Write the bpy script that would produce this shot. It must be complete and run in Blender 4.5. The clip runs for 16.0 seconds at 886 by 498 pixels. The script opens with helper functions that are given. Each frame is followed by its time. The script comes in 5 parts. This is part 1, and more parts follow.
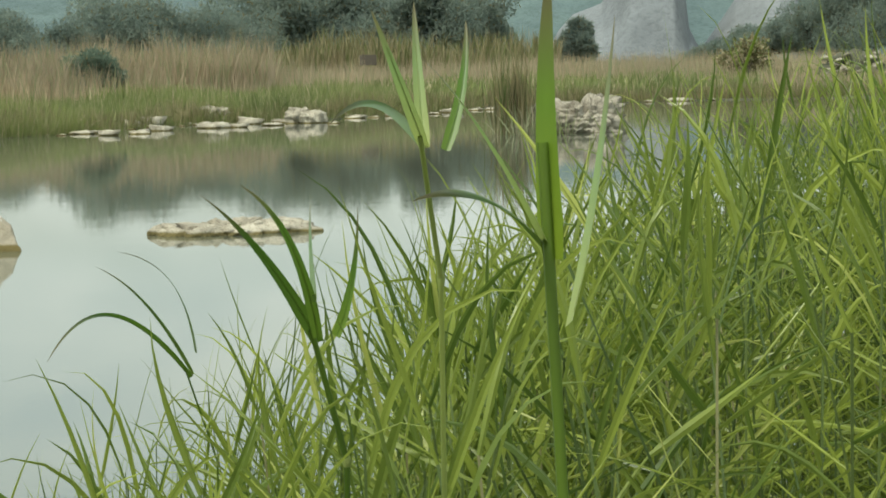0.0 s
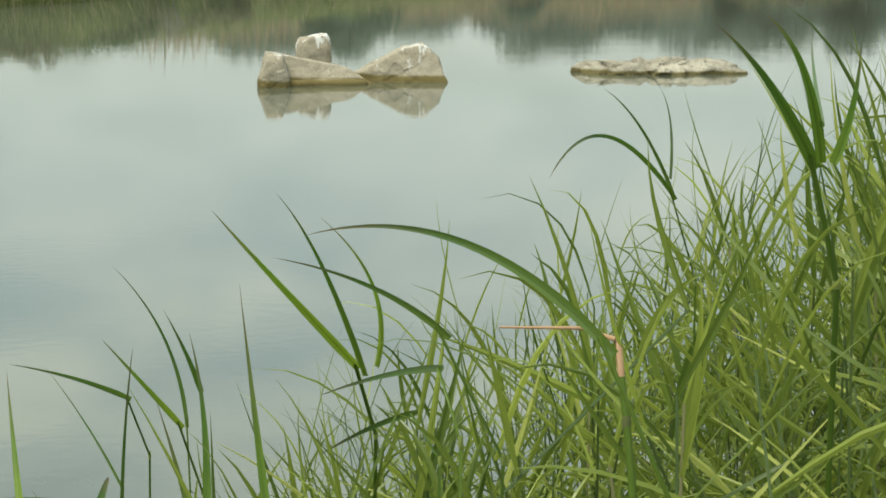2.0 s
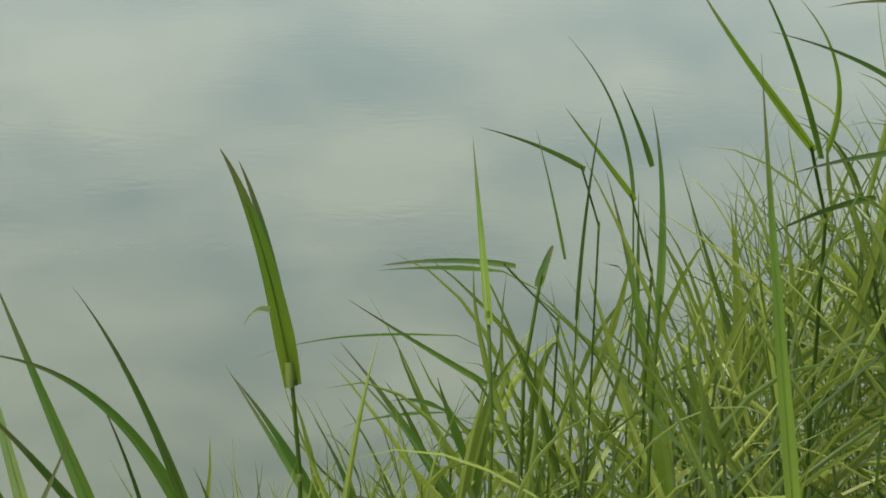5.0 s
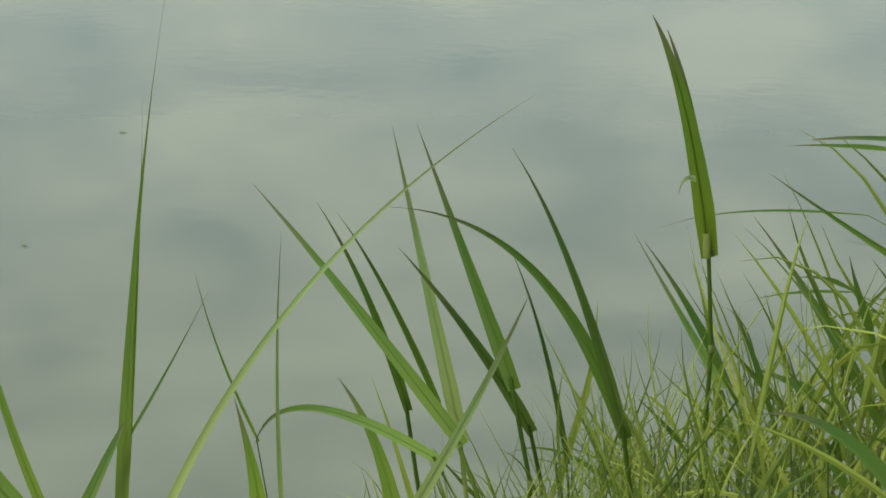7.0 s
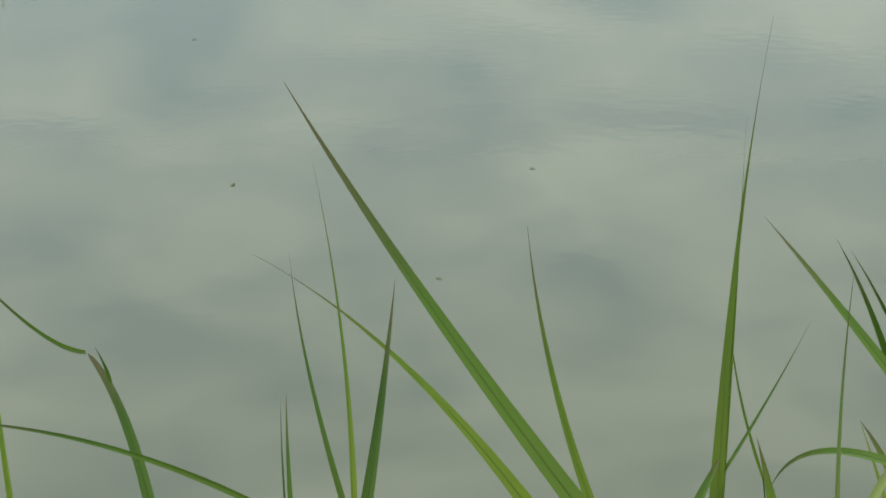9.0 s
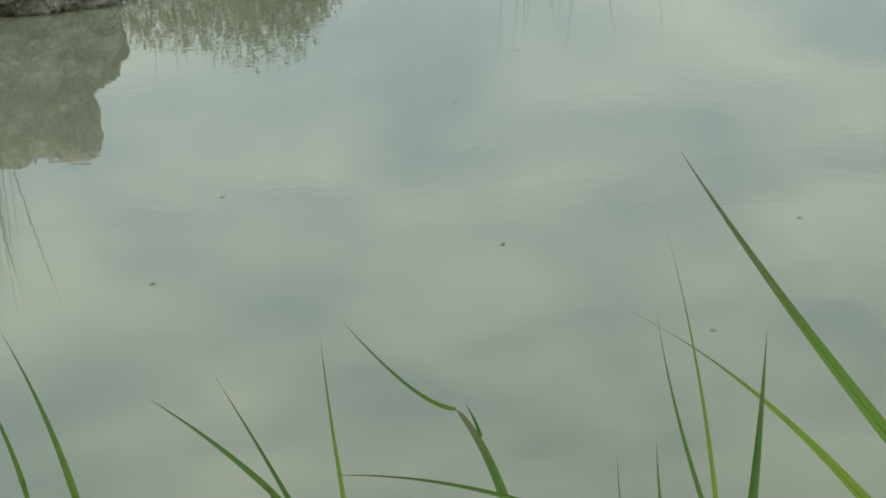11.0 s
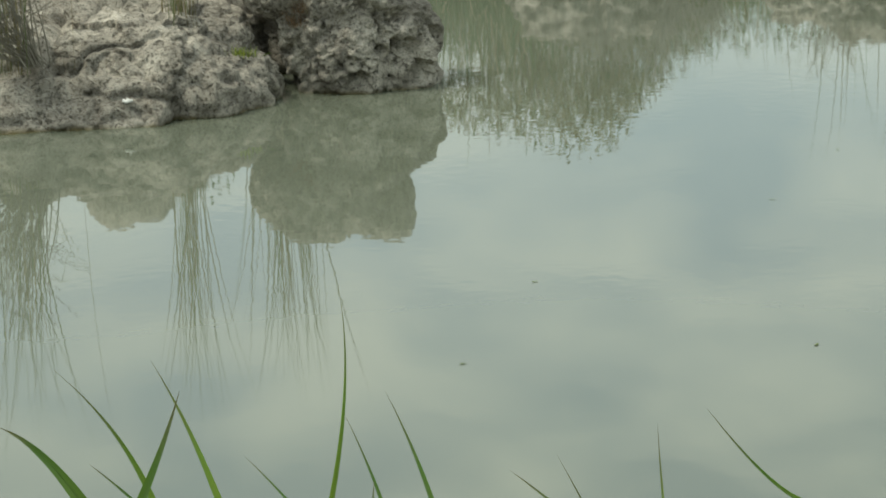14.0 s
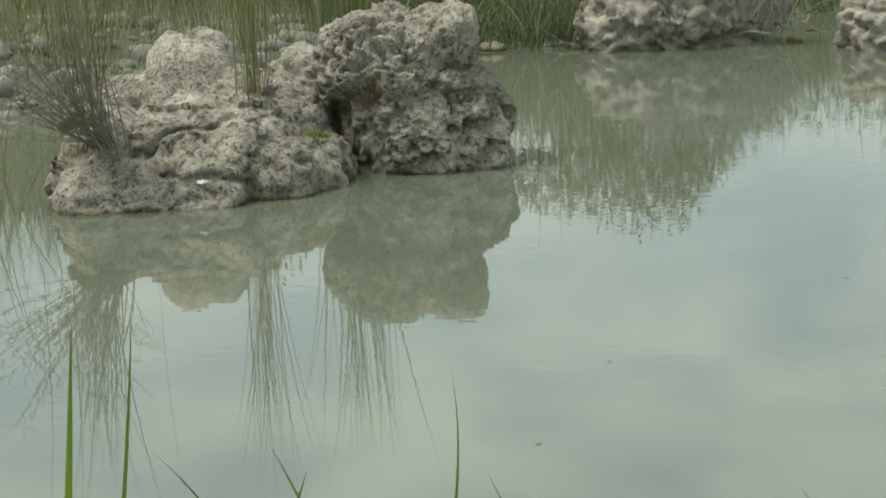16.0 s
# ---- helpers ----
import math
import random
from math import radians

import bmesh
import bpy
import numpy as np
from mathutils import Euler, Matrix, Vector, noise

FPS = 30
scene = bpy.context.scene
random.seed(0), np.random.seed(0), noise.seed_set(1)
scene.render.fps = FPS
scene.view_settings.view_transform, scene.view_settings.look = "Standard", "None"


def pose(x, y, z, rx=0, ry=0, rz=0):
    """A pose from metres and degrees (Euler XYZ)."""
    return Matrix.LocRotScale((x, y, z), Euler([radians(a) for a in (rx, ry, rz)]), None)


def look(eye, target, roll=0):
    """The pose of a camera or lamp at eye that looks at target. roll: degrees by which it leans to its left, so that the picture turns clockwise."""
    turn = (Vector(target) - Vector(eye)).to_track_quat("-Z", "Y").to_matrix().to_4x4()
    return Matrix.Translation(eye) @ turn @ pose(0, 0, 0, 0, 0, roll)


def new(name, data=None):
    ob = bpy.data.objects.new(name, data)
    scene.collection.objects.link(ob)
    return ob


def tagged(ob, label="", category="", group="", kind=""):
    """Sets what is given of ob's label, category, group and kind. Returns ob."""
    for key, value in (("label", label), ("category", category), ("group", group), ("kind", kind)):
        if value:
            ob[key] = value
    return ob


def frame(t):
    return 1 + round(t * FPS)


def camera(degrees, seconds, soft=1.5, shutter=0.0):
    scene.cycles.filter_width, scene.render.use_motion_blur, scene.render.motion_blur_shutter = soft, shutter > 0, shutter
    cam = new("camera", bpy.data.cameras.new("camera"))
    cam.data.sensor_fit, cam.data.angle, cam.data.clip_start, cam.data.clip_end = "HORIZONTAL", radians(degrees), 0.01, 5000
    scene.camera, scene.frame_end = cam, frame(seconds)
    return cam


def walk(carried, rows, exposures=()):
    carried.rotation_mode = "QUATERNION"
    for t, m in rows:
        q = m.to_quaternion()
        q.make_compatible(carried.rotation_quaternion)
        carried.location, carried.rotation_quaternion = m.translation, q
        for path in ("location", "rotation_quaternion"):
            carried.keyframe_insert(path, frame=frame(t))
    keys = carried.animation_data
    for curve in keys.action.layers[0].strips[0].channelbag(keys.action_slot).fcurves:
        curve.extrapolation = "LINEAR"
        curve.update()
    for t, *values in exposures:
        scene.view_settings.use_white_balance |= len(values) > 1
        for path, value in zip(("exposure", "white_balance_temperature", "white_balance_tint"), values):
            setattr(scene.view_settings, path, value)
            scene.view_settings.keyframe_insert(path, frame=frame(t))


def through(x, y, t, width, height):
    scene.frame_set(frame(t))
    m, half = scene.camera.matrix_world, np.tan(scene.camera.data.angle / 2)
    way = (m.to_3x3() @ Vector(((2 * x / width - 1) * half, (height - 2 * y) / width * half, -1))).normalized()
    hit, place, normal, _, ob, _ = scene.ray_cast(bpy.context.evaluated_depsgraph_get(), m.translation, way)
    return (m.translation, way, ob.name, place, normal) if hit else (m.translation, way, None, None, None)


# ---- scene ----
cam = camera(22.2, 16.0, soft=1.75)
PATH = [
    (0.0, (0.029, 0.048, 2.208), (0.018, 10.015, 1.398), -1.12),
    (0.5, (0.013, 0.028, 2.207), (-0.661, 9.959, 1.245), -0.35),
    (1.0, (0.000, 0.006, 2.208), (-1.194, 9.870, 1.077), -0.08),
    (1.5, (-0.008, -0.017, 2.206), (-1.567, 9.773, 0.892), 0.06),
    (2.0, (-0.023, -0.043, 2.205), (-1.848, 9.674, 0.707), 0.28),
    (2.5, (-0.035, -0.067, 2.205), (-2.105, 9.571, 0.528), 0.02),
    (3.0, (-0.047, -0.082, 2.204), (-2.347, 9.475, 0.365), -0.47),
    (3.5, (-0.060, -0.078, 2.209), (-2.637, 9.370, 0.182), 0.19),
    (4.0, (-0.073, -0.064, 2.216), (-2.930, 9.251, -0.037), 0.21),
    (4.2, (-0.079, -0.056, 2.209), (-3.022, 9.222, -0.084), 0.43),
    (6.3, (-0.096, -0.124, 2.192), (-4.286, 8.500, -0.645), 1.21),
    (6.5, (-0.104, -0.125, 2.195), (-4.426, 8.410, -0.716), 0.92),
    (7.0, (-0.157, -0.110, 2.189), (-4.768, 8.232, -0.834), 1.78),
    (7.5, (-0.205, -0.108, 2.170), (-5.176, 8.025, -0.854), 1.67),
    (8.0, (-0.236, -0.106, 2.164), (-5.586, 7.796, -0.827), 0.44),
    (8.5, (-0.270, -0.118, 2.166), (-5.938, 7.571, -0.790), -0.05),
    (9.0, (-0.275, -0.139, 2.168), (-6.290, 7.311, -0.715), 0.39),
    (9.5, (-0.271, -0.169, 2.171), (-6.488, 7.142, -0.639), -0.29),
    (10.0, (-0.273, -0.215, 2.181), (-6.665, 6.972, -0.558), -0.66),
    (10.2, (-0.260, -0.237, 2.198), (-6.712, 6.897, -0.537), -1.76),
    (12.3, (-0.314, -0.271, 2.191), (-7.772, 5.935, -0.230), -1.92),
    (12.5, (-0.309, -0.277, 2.189), (-7.829, 5.867, -0.199), -1.69),
    (13.0, (-0.310, -0.283, 2.192), (-7.958, 5.728, -0.130), -1.84),
    (13.5, (-0.312, -0.287, 2.189), (-8.053, 5.630, -0.061), -1.81),
    (14.0, (-0.314, -0.293, 2.191), (-8.121, 5.566, 0.016), -1.92),
    (14.5, (-0.313, -0.298, 2.192), (-8.183, 5.508, 0.101), -1.99),
    (15.0, (-0.312, -0.302, 2.194), (-8.241, 5.457, 0.199), -1.80),
    (15.5, (-0.310, -0.307, 2.196), (-8.298, 5.399, 0.287), -2.25),
    (16.0, (-0.310, -0.317, 2.197), (-8.351, 5.343, 0.378), -2.48),
]
EXPOSURES = [(0.0, 0.07, 6450, 2), (1.0, 0.03, 6450, 2), (2.5, -0.03, 6450, 2), (4.0, -0.09, 6450, 2), (7.0, -0.08, 6450, 2), (9.0, -0.17, 6450, 2), (10.5, -0.11, 6450, 2), (12.5, -0.01, 6450, 2), (16.0, 0.05, 6450, 2)]
walk(cam, [(t, look(eye, target, roll)) for t, eye, target, roll in PATH], EXPOSURES)

# ---- light: a bright, thinly clouded sky ----
world = bpy.data.worlds.new("sky")
scene.world = world
world.use_nodes = True
wn = world.node_tree
for nd in list(wn.nodes):
    wn.nodes.remove(nd)
SUN_HEIGHT, SUN_ROTATION = radians(63), radians(220)


def node(tree, kind, **values):
    nd = tree.nodes.new(kind)
    for key, value in values.items():
        if key in nd.inputs.keys():
            nd.inputs[key].default_value = value
    return nd


sky = wn.nodes.new("ShaderNodeTexSky")
sky.sky_type, sky.sun_disc, sky.sun_elevation, sky.sun_rotation = "NISHITA", False, SUN_HEIGHT, SUN_ROTATION
sky.air_density, sky.dust_density = 1.2, 2.5
sky_light = node(wn, "ShaderNodeBackground", Strength=0.17)
wn.links.new(sky.outputs[0], sky_light.inputs["Color"])
# broken cloud: large soft masses, flattened towards the horizon
way = wn.nodes.new("ShaderNodeTexCoord")
flat = wn.nodes.new("ShaderNodeMapping")
flat.inputs["Scale"].default_value = (1.0, 1.0, 2.6)
wn.links.new(way.outputs["Generated"], flat.inputs["Vector"])
mass = node(wn, "ShaderNodeTexNoise", Scale=9.5, Detail=4.0, Roughness=0.47, Distortion=0.3)
wn.links.new(flat.outputs[0], mass.inputs["Vector"])
cover = wn.nodes.new("ShaderNodeValToRGB")
cover.color_ramp.elements[0].position, cover.color_ramp.elements[1].position = 0.36, 0.67
cover.color_ramp.elements[0].color = (0.24, 0.24, 0.24, 1)
wn.links.new(mass.outputs["Fac"], cover.inputs["Fac"])
cloud_light = node(wn, "ShaderNodeBackground", Color=(0.905, 0.95, 0.905, 1), Strength=1.3)
# thinner light towards the horizon, as under a hazy cloud sheet
height = wn.nodes.new("ShaderNodeSeparateXYZ")
wn.links.new(way.outputs["Generated"], height.inputs[0])
lift = wn.nodes.new("ShaderNodeMapRange")
for key, value in (("From Min", 0.0), ("From Max", 0.4), ("To Min", 0.85), ("To Max", 1.5)):
    lift.inputs[key].default_value = value
wn.links.new(height.outputs["Z"], lift.inputs["Value"])
wn.links.new(lift.outputs[0], cloud_light.inputs["Strength"])
both = wn.nodes.new("ShaderNodeMixShader")
wn.links.new(cover.outputs["Color"], both.inputs["Fac"])
wn.links.new(sky_light.outputs[0], both.inputs[1])
wn.links.new(cloud_light.outputs[0], both.inputs[2])
wout = wn.nodes.new("ShaderNodeOutputWorld")
wn.links.new(both.outputs[0], wout.inputs["Surface"])

sun = new("sun", bpy.data.lights.new("sun", "SUN"))
sun.data.energy, sun.data.angle, sun.data.color = 3.0, radians(12), (1.0, 0.95, 0.86)
sun_way = Vector((math.sin(SUN_ROTATION) * math.cos(SUN_HEIGHT), math.cos(SUN_ROTATION) * math.cos(SUN_HEIGHT), math.sin(SUN_HEIGHT)))
sun.matrix_world = look(sun_way * 50, (0, 0, 0))


# ---- materials ----
def material(name, rough=0.6, spec=0.5):
    m = bpy.data.materials.new(name)
    m.use_nodes = True
    t = m.node_tree
    b = t.nodes["Principled BSDF"]
    b.inputs["Roughness"].default_value = rough
    b.inputs["Specular IOR Level"].default_value = spec
    return m, t, b


def noise_node(t, scale, detail=4.0, rough=0.55, stretch=None):
    c = t.nodes.new("ShaderNodeTexCoord")
    src = c.outputs["Object"]
    if stretch:
        mp = t.nodes.new("ShaderNodeMapping")
        mp.inputs["Scale"].default_value = stretch
        t.links.new(src, mp.inputs["Vector"])
        src = mp.outputs[0]
    n = node(t, "ShaderNodeTexNoise", Scale=scale, Detail=detail, Roughness=rough)
    t.links.new(src, n.inputs["Vector"])
    return n


def ramp(t, src, stops):
    r = t.nodes.new("ShaderNodeValToRGB")
    e = r.color_ramp.elements
    while len(e) < len(stops):
        e.new(0.5)
    for el, (p, c) in zip(e, stops):
        el.position, el.color = p, (*c, 1)
    t.links.new(src, r.inputs["Fac"])
    return r


def mix(t, a, b, fac, kind="MIX"):
    m = t.nodes.new("ShaderNodeMix")
    m.data_type, m.blend_type = "RGBA", kind
    for sock, v in ((m.inputs["Factor"], fac), (m.inputs["A"], a), (m.inputs["B"], b)):
        if isinstance(v, (int, float)):
            sock.default_value = v
        elif isinstance(v, tuple):
            sock.default_value = (*v, 1)
        else:
            t.links.new(v, sock)
    return m.outputs["Result"]


def bump(t, b, src, strength, distance):
    k = node(t, "ShaderNodeBump", Strength=strength, Distance=distance)
    t.links.new(src, k.inputs["Height"])
    t.links.new(k.outputs[0], b.inputs["Normal"])
    return k


def foliage(name, dark, light, dry, dry_share=0.12, through=0.35, scale=3.0, rough=0.45, single=False):
    """Leaves: each piece varies by itself and along larger patches, and lets light through."""
    m, t, b = material(name, rough, 0.42)
    g = t.nodes.new("ShaderNodeNewGeometry")
    own = t.nodes.new("ShaderNodeObjectInfo").outputs["Random"] if single else g.outputs["Random Per Island"]
    base = ramp(t, own, [(0.0, dark), (1.0, light)])
    patch = noise_node(t, scale, 3.0)
    tone = ramp(t, patch.outputs["Fac"], [(0.3, (0.72, 0.75, 0.7)), (0.7, (1.15, 1.12, 1.0))])
    col = mix(t, base.outputs[0], tone.outputs[0], 1.0, "MULTIPLY")
    odd = node(t, "ShaderNodeMath", Value=0)
    odd.operation = "MULTIPLY"
    odd.inputs[1].default_value = 7.31
    t.links.new(own, odd.inputs[0])
    fr = t.nodes.new("ShaderNodeMath")
    fr.operation = "FRACT"
    t.links.new(odd.outputs[0], fr.inputs[0])
    lt = t.nodes.new("ShaderNodeMath")
    lt.operation = "LESS_THAN"
    lt.inputs[1].default_value = dry_share
    t.links.new(fr.outputs[0], lt.inputs[0])
    col = mix(t, col, dry, lt.outputs[0])
    if single:
        # yellower towards the sheath, withered brown at the very tip
        along = t.nodes.new("ShaderNodeAttribute")
        along.attribute_name = "along"
        young = ramp(t, along.outputs["Fac"], [(0.0, (1.45, 1.2, 1.0)), (0.55, (1.0, 1.0, 1.0))])
        col = mix(t, col, young.outputs[0], 1.0, "MULTIPLY")
        tip = ramp(t, along.outputs["Fac"], [(0.58, (0, 0, 0)), (0.94, (0.9, 0.9, 0.9))])
        col = mix(t, col, (0.15, 0.125, 0.06), tip.outputs[0])
    t.links.new(col, b.inputs["Base Color"])
    tr = t.nodes.new("ShaderNodeBsdfTranslucent")
    t.links.new(col, tr.inputs["Color"])
    mx = t.nodes.new("ShaderNodeMixShader")
    mx.inputs["Fac"].default_value = through
    t.links.new(b.outputs[0], mx.inputs[1])
    t.links.new(tr.outputs[0], mx.inputs[2])
    t.links.new(mx.outputs[0], t.nodes["Material Output"].inputs["Surface"])
    return m


def stone(name, pale, mid, dark, grain=9.0, relief=0.03, patch=1.6, wet=0.06, holes=True, streaks=False):
    """Weathered limestone: pale crust, grey stains, pits with their shade painted dark, fine grain, and a damp algae
    line where the water laps.
    """
    m, t, b = material(name, 0.93, 0.2)
    big = noise_node(t, patch, 6.0, 0.62)
    small = noise_node(t, grain, 10.0, 0.66)
    fine = noise_node(t, grain * 7, 5.0, 0.65)
    c1 = ramp(t, big.outputs["Fac"], [(0.34, mid), (0.50, tuple(0.5 * (p + q) for p, q in zip(pale, mid))), (0.62, pale)])
    c2 = ramp(t, small.outputs["Fac"], [(0.26, tuple(0.15 + 0.85 * q for q in dark)), (0.46, (0.92, 0.92, 0.91)), (0.64, (1.05, 1.05, 1.04))])
    col = mix(t, c1.outputs[0], c2.outputs[0], 1.0, "MULTIPLY")
    c3 = ramp(t, fine.outputs["Fac"], [(0.38, dark), (0.50, (1, 1, 1))])
    col = mix(t, col, c3.outputs[0], 0.7, "MULTIPLY")
    height = mix(t, small.outputs["Fac"], fine.outputs["Fac"], 0.45)
    if holes:
        c = t.nodes.new("ShaderNodeTexCoord")
        # small holes: the shade inside them is painted into the colour, with matching bump
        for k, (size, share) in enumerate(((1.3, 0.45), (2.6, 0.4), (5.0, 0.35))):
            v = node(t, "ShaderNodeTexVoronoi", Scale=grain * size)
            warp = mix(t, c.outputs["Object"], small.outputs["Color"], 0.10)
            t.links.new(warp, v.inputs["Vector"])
            shaded_hole = ramp(t, v.outputs["Distance"], [(0.10, (0.16, 0.15, 0.13)), (0.30, (1, 1, 1))])
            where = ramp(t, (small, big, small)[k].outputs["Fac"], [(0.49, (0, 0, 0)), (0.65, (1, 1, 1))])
            shaded_hole = mix(t, shaded_hole.outputs[0], (1.0, 1.0, 1.0), where.outputs[0])
            col = mix(t, col, shaded_hole, share, "MULTIPLY")
            height = mix(t, height, shaded_hole, 0.35)
        # thin crooked seams, their crack shade painted faintly into the colour
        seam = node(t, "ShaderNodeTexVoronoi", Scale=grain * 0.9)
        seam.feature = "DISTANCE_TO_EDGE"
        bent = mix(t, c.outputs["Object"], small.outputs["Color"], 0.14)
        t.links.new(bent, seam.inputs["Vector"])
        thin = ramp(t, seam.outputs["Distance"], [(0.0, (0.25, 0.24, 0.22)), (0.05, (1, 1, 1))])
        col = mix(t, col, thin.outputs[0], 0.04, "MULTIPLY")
        height = mix(t, height, thin.outputs[0], 0.05)
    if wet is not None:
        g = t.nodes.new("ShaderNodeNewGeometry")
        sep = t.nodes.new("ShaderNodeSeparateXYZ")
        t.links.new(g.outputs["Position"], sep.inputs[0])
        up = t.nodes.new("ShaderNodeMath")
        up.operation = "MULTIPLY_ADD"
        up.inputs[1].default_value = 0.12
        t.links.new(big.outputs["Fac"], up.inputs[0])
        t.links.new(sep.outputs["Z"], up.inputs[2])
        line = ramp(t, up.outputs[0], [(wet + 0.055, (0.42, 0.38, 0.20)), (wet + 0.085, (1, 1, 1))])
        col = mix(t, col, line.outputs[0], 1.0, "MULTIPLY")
    if streaks:
        g2 = t.nodes.new("ShaderNodeNewGeometry")
        sp = t.nodes.new("ShaderNodeSeparateXYZ")
        t.links.new(g2.outputs["Position"], sp.inputs[0])
        run = noise_node(t, 9.0, 3.0, 0.5, (1.0, 1.0, 0.10))
        add = t.nodes.new("ShaderNodeMath")
        add.operation = "MULTIPLY_ADD"
        add.inputs[1].default_value = 0.55
        t.links.new(sp.outputs["Z"], add.inputs[0])
        t.links.new(run.outputs["Fac"], add.inputs[2])
        lime = ramp(t, add.outputs[0], [(0.785, (0, 0, 0)), (0.845, (0.8, 0.8, 0.8))])
        col = mix(t, col, (0.74, 0.73, 0.68), lime.outputs[0])
    t.links.new(col, b.inputs["Base Color"])
    bump(t, b, height, 1.0, relief)
    return m


GRASS = foliage("grass leaf", (0.088, 0.142, 0.024), (0.345, 0.405, 0.075), (0.43, 0.46, 0.11), 0.05, 0.45, 3.0, 0.35)
REED = foliage("reed leaf", (0.065, 0.14, 0.020), (0.11, 0.205, 0.030), (0.30, 0.30, 0.11), 0.0, 0.42, 6.0, 0.4, True)
REED_YOUNG = foliage("young reed leaf", (0.112, 0.20, 0.022), (0.168, 0.275, 0.034), (0.30, 0.30, 0.11), 0.0, 0.5, 6.0, 0.4, True)
REED_PALE = foliage("pale reed leaf", (0.20, 0.30, 0.105), (0.27, 0.37, 0.14), (0.30, 0.30, 0.11), 0.0, 0.45, 6.0, 0.45, True)
REED_DARK = foliage("dark reed leaf", (0.062, 0.125, 0.024), (0.088, 0.16, 0.034), (0.30, 0.30, 0.11), 0.0, 0.3, 6.0, 0.35, True)
FAR_GREEN = foliage("far green grass", (0.165, 0.205, 0.07), (0.275, 0.31, 0.115), (0.42, 0.37, 0.21), 0.15, 0.3, 0.12, 0.75)
FAR_DRY = foliage("far dry grass", (0.35, 0.275, 0.185), (0.50, 0.40, 0.29), (0.27, 0.28, 0.14), 0.25, 0.3, 0.1, 0.8)
# distance haze is painted into these two leaf colours: paler, bluer, low contrast
TREE = foliage("haze-paled tree leaves", (0.21, 0.265, 0.24), (0.27, 0.315, 0.275), (0.2, 0.18, 0.09), 0.06, 0.65, 0.35, 0.8)
BUSH = foliage("haze-paled bush leaves", (0.14, 0.195, 0.15), (0.185, 0.24, 0.18), (0.2, 0.18, 0.09), 0.06, 0.4, 0.35, 0.8)
TWIG = material("twig", 0.85, 0.2)
TWIG[2].inputs["Base Color"].default_value = (0.12, 0.10, 0.075, 1)
TWIG = TWIG[0]
GREY_TWIG = material("weathered grey twig", 0.85, 0.2)
GREY_TWIG[2].inputs["Base Color"].default_value = (0.165, 0.15, 0.115, 1)
GREY_TWIG = GREY_TWIG[0]
DEAD = material("weathered dead wood", 0.85, 0.2)
DEAD[2].inputs["Base Color"].default_value = (0.29, 0.27, 0.23, 1)
DEAD = DEAD[0]
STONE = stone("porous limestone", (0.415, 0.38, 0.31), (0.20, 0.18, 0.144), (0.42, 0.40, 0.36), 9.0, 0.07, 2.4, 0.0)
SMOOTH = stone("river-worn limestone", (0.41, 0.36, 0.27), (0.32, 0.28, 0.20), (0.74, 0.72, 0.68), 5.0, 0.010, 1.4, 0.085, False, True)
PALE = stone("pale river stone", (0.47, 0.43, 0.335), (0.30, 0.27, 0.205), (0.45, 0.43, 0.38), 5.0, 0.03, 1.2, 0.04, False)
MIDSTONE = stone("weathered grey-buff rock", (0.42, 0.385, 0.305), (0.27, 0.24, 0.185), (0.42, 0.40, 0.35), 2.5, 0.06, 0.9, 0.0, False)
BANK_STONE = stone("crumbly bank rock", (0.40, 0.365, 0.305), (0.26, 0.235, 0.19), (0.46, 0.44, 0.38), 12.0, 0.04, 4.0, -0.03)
WHITE = stone("bird-whitened crust", (0.78, 0.77, 0.73), (0.62, 0.60, 0.54), (0.7, 0.7, 0.66), 9.0, 0.004, 3.0, None, False)
COBBLE = stone("grey river cobble", (0.30, 0.295, 0.26), (0.16, 0.155, 0.135), (0.5, 0.5, 0.46), 6.0, 0.006, 1.3, None, False)
REED_DRY = foliage("dry reed", (0.20, 0.17, 0.09), (0.36, 0.31, 0.18), (0.14, 0.16, 0.05), 0.3, 0.25, 1.0, 0.7)
BROWN_REED = foliage("brown reed", (0.15, 0.135, 0.065), (0.29, 0.24, 0.13), (0.11, 0.14, 0.04), 0.35, 0.25, 1.0, 0.7)
BANK_DARK = foliage("shaded bank grass", (0.092, 0.135, 0.058), (0.14, 0.182, 0.082), (0.33, 0.29, 0.18), 0.12, 0.25, 0.4, 0.7)
BANK_BROWN = foliage("brownish bank leaves", (0.15, 0.14, 0.07), (0.24, 0.215, 0.115), (0.12, 0.15, 0.06), 0.3, 0.25, 0.4, 0.7)
RUST = foliage("rust-brown dead grass", (0.17, 0.115, 0.075), (0.25, 0.17, 0.11), (0.2, 0.17, 0.1), 0.1, 0.2, 1.0, 0.8)
STEM = foliage("grass stem", (0.06, 0.10, 0.025), (0.15, 0.20, 0.06), (0.25, 0.24, 0.11), 0.08, 0.15)
PINK_STEM = foliage("withered stem", (0.34, 0.24, 0.16), (0.42, 0.30, 0.21), (0.3, 0.22, 0.14), 0.1, 0.1, 3.0, 0.6, True)
PALE_GROWTH = foliage("grey-green bank growth", (0.235, 0.26, 0.15), (0.37, 0.39, 0.24), (0.42, 0.37, 0.25), 0.25, 0.3, 0.4, 0.75)
# the slope's blue-green base colour has distance haze mixed into it
FOREST = stone("haze-blued wooded hillside", (0.12, 0.165, 0.155), (0.085, 0.12, 0.12), (0.6, 0.65, 0.6), 0.05, 2.0, 0.01, None, False)
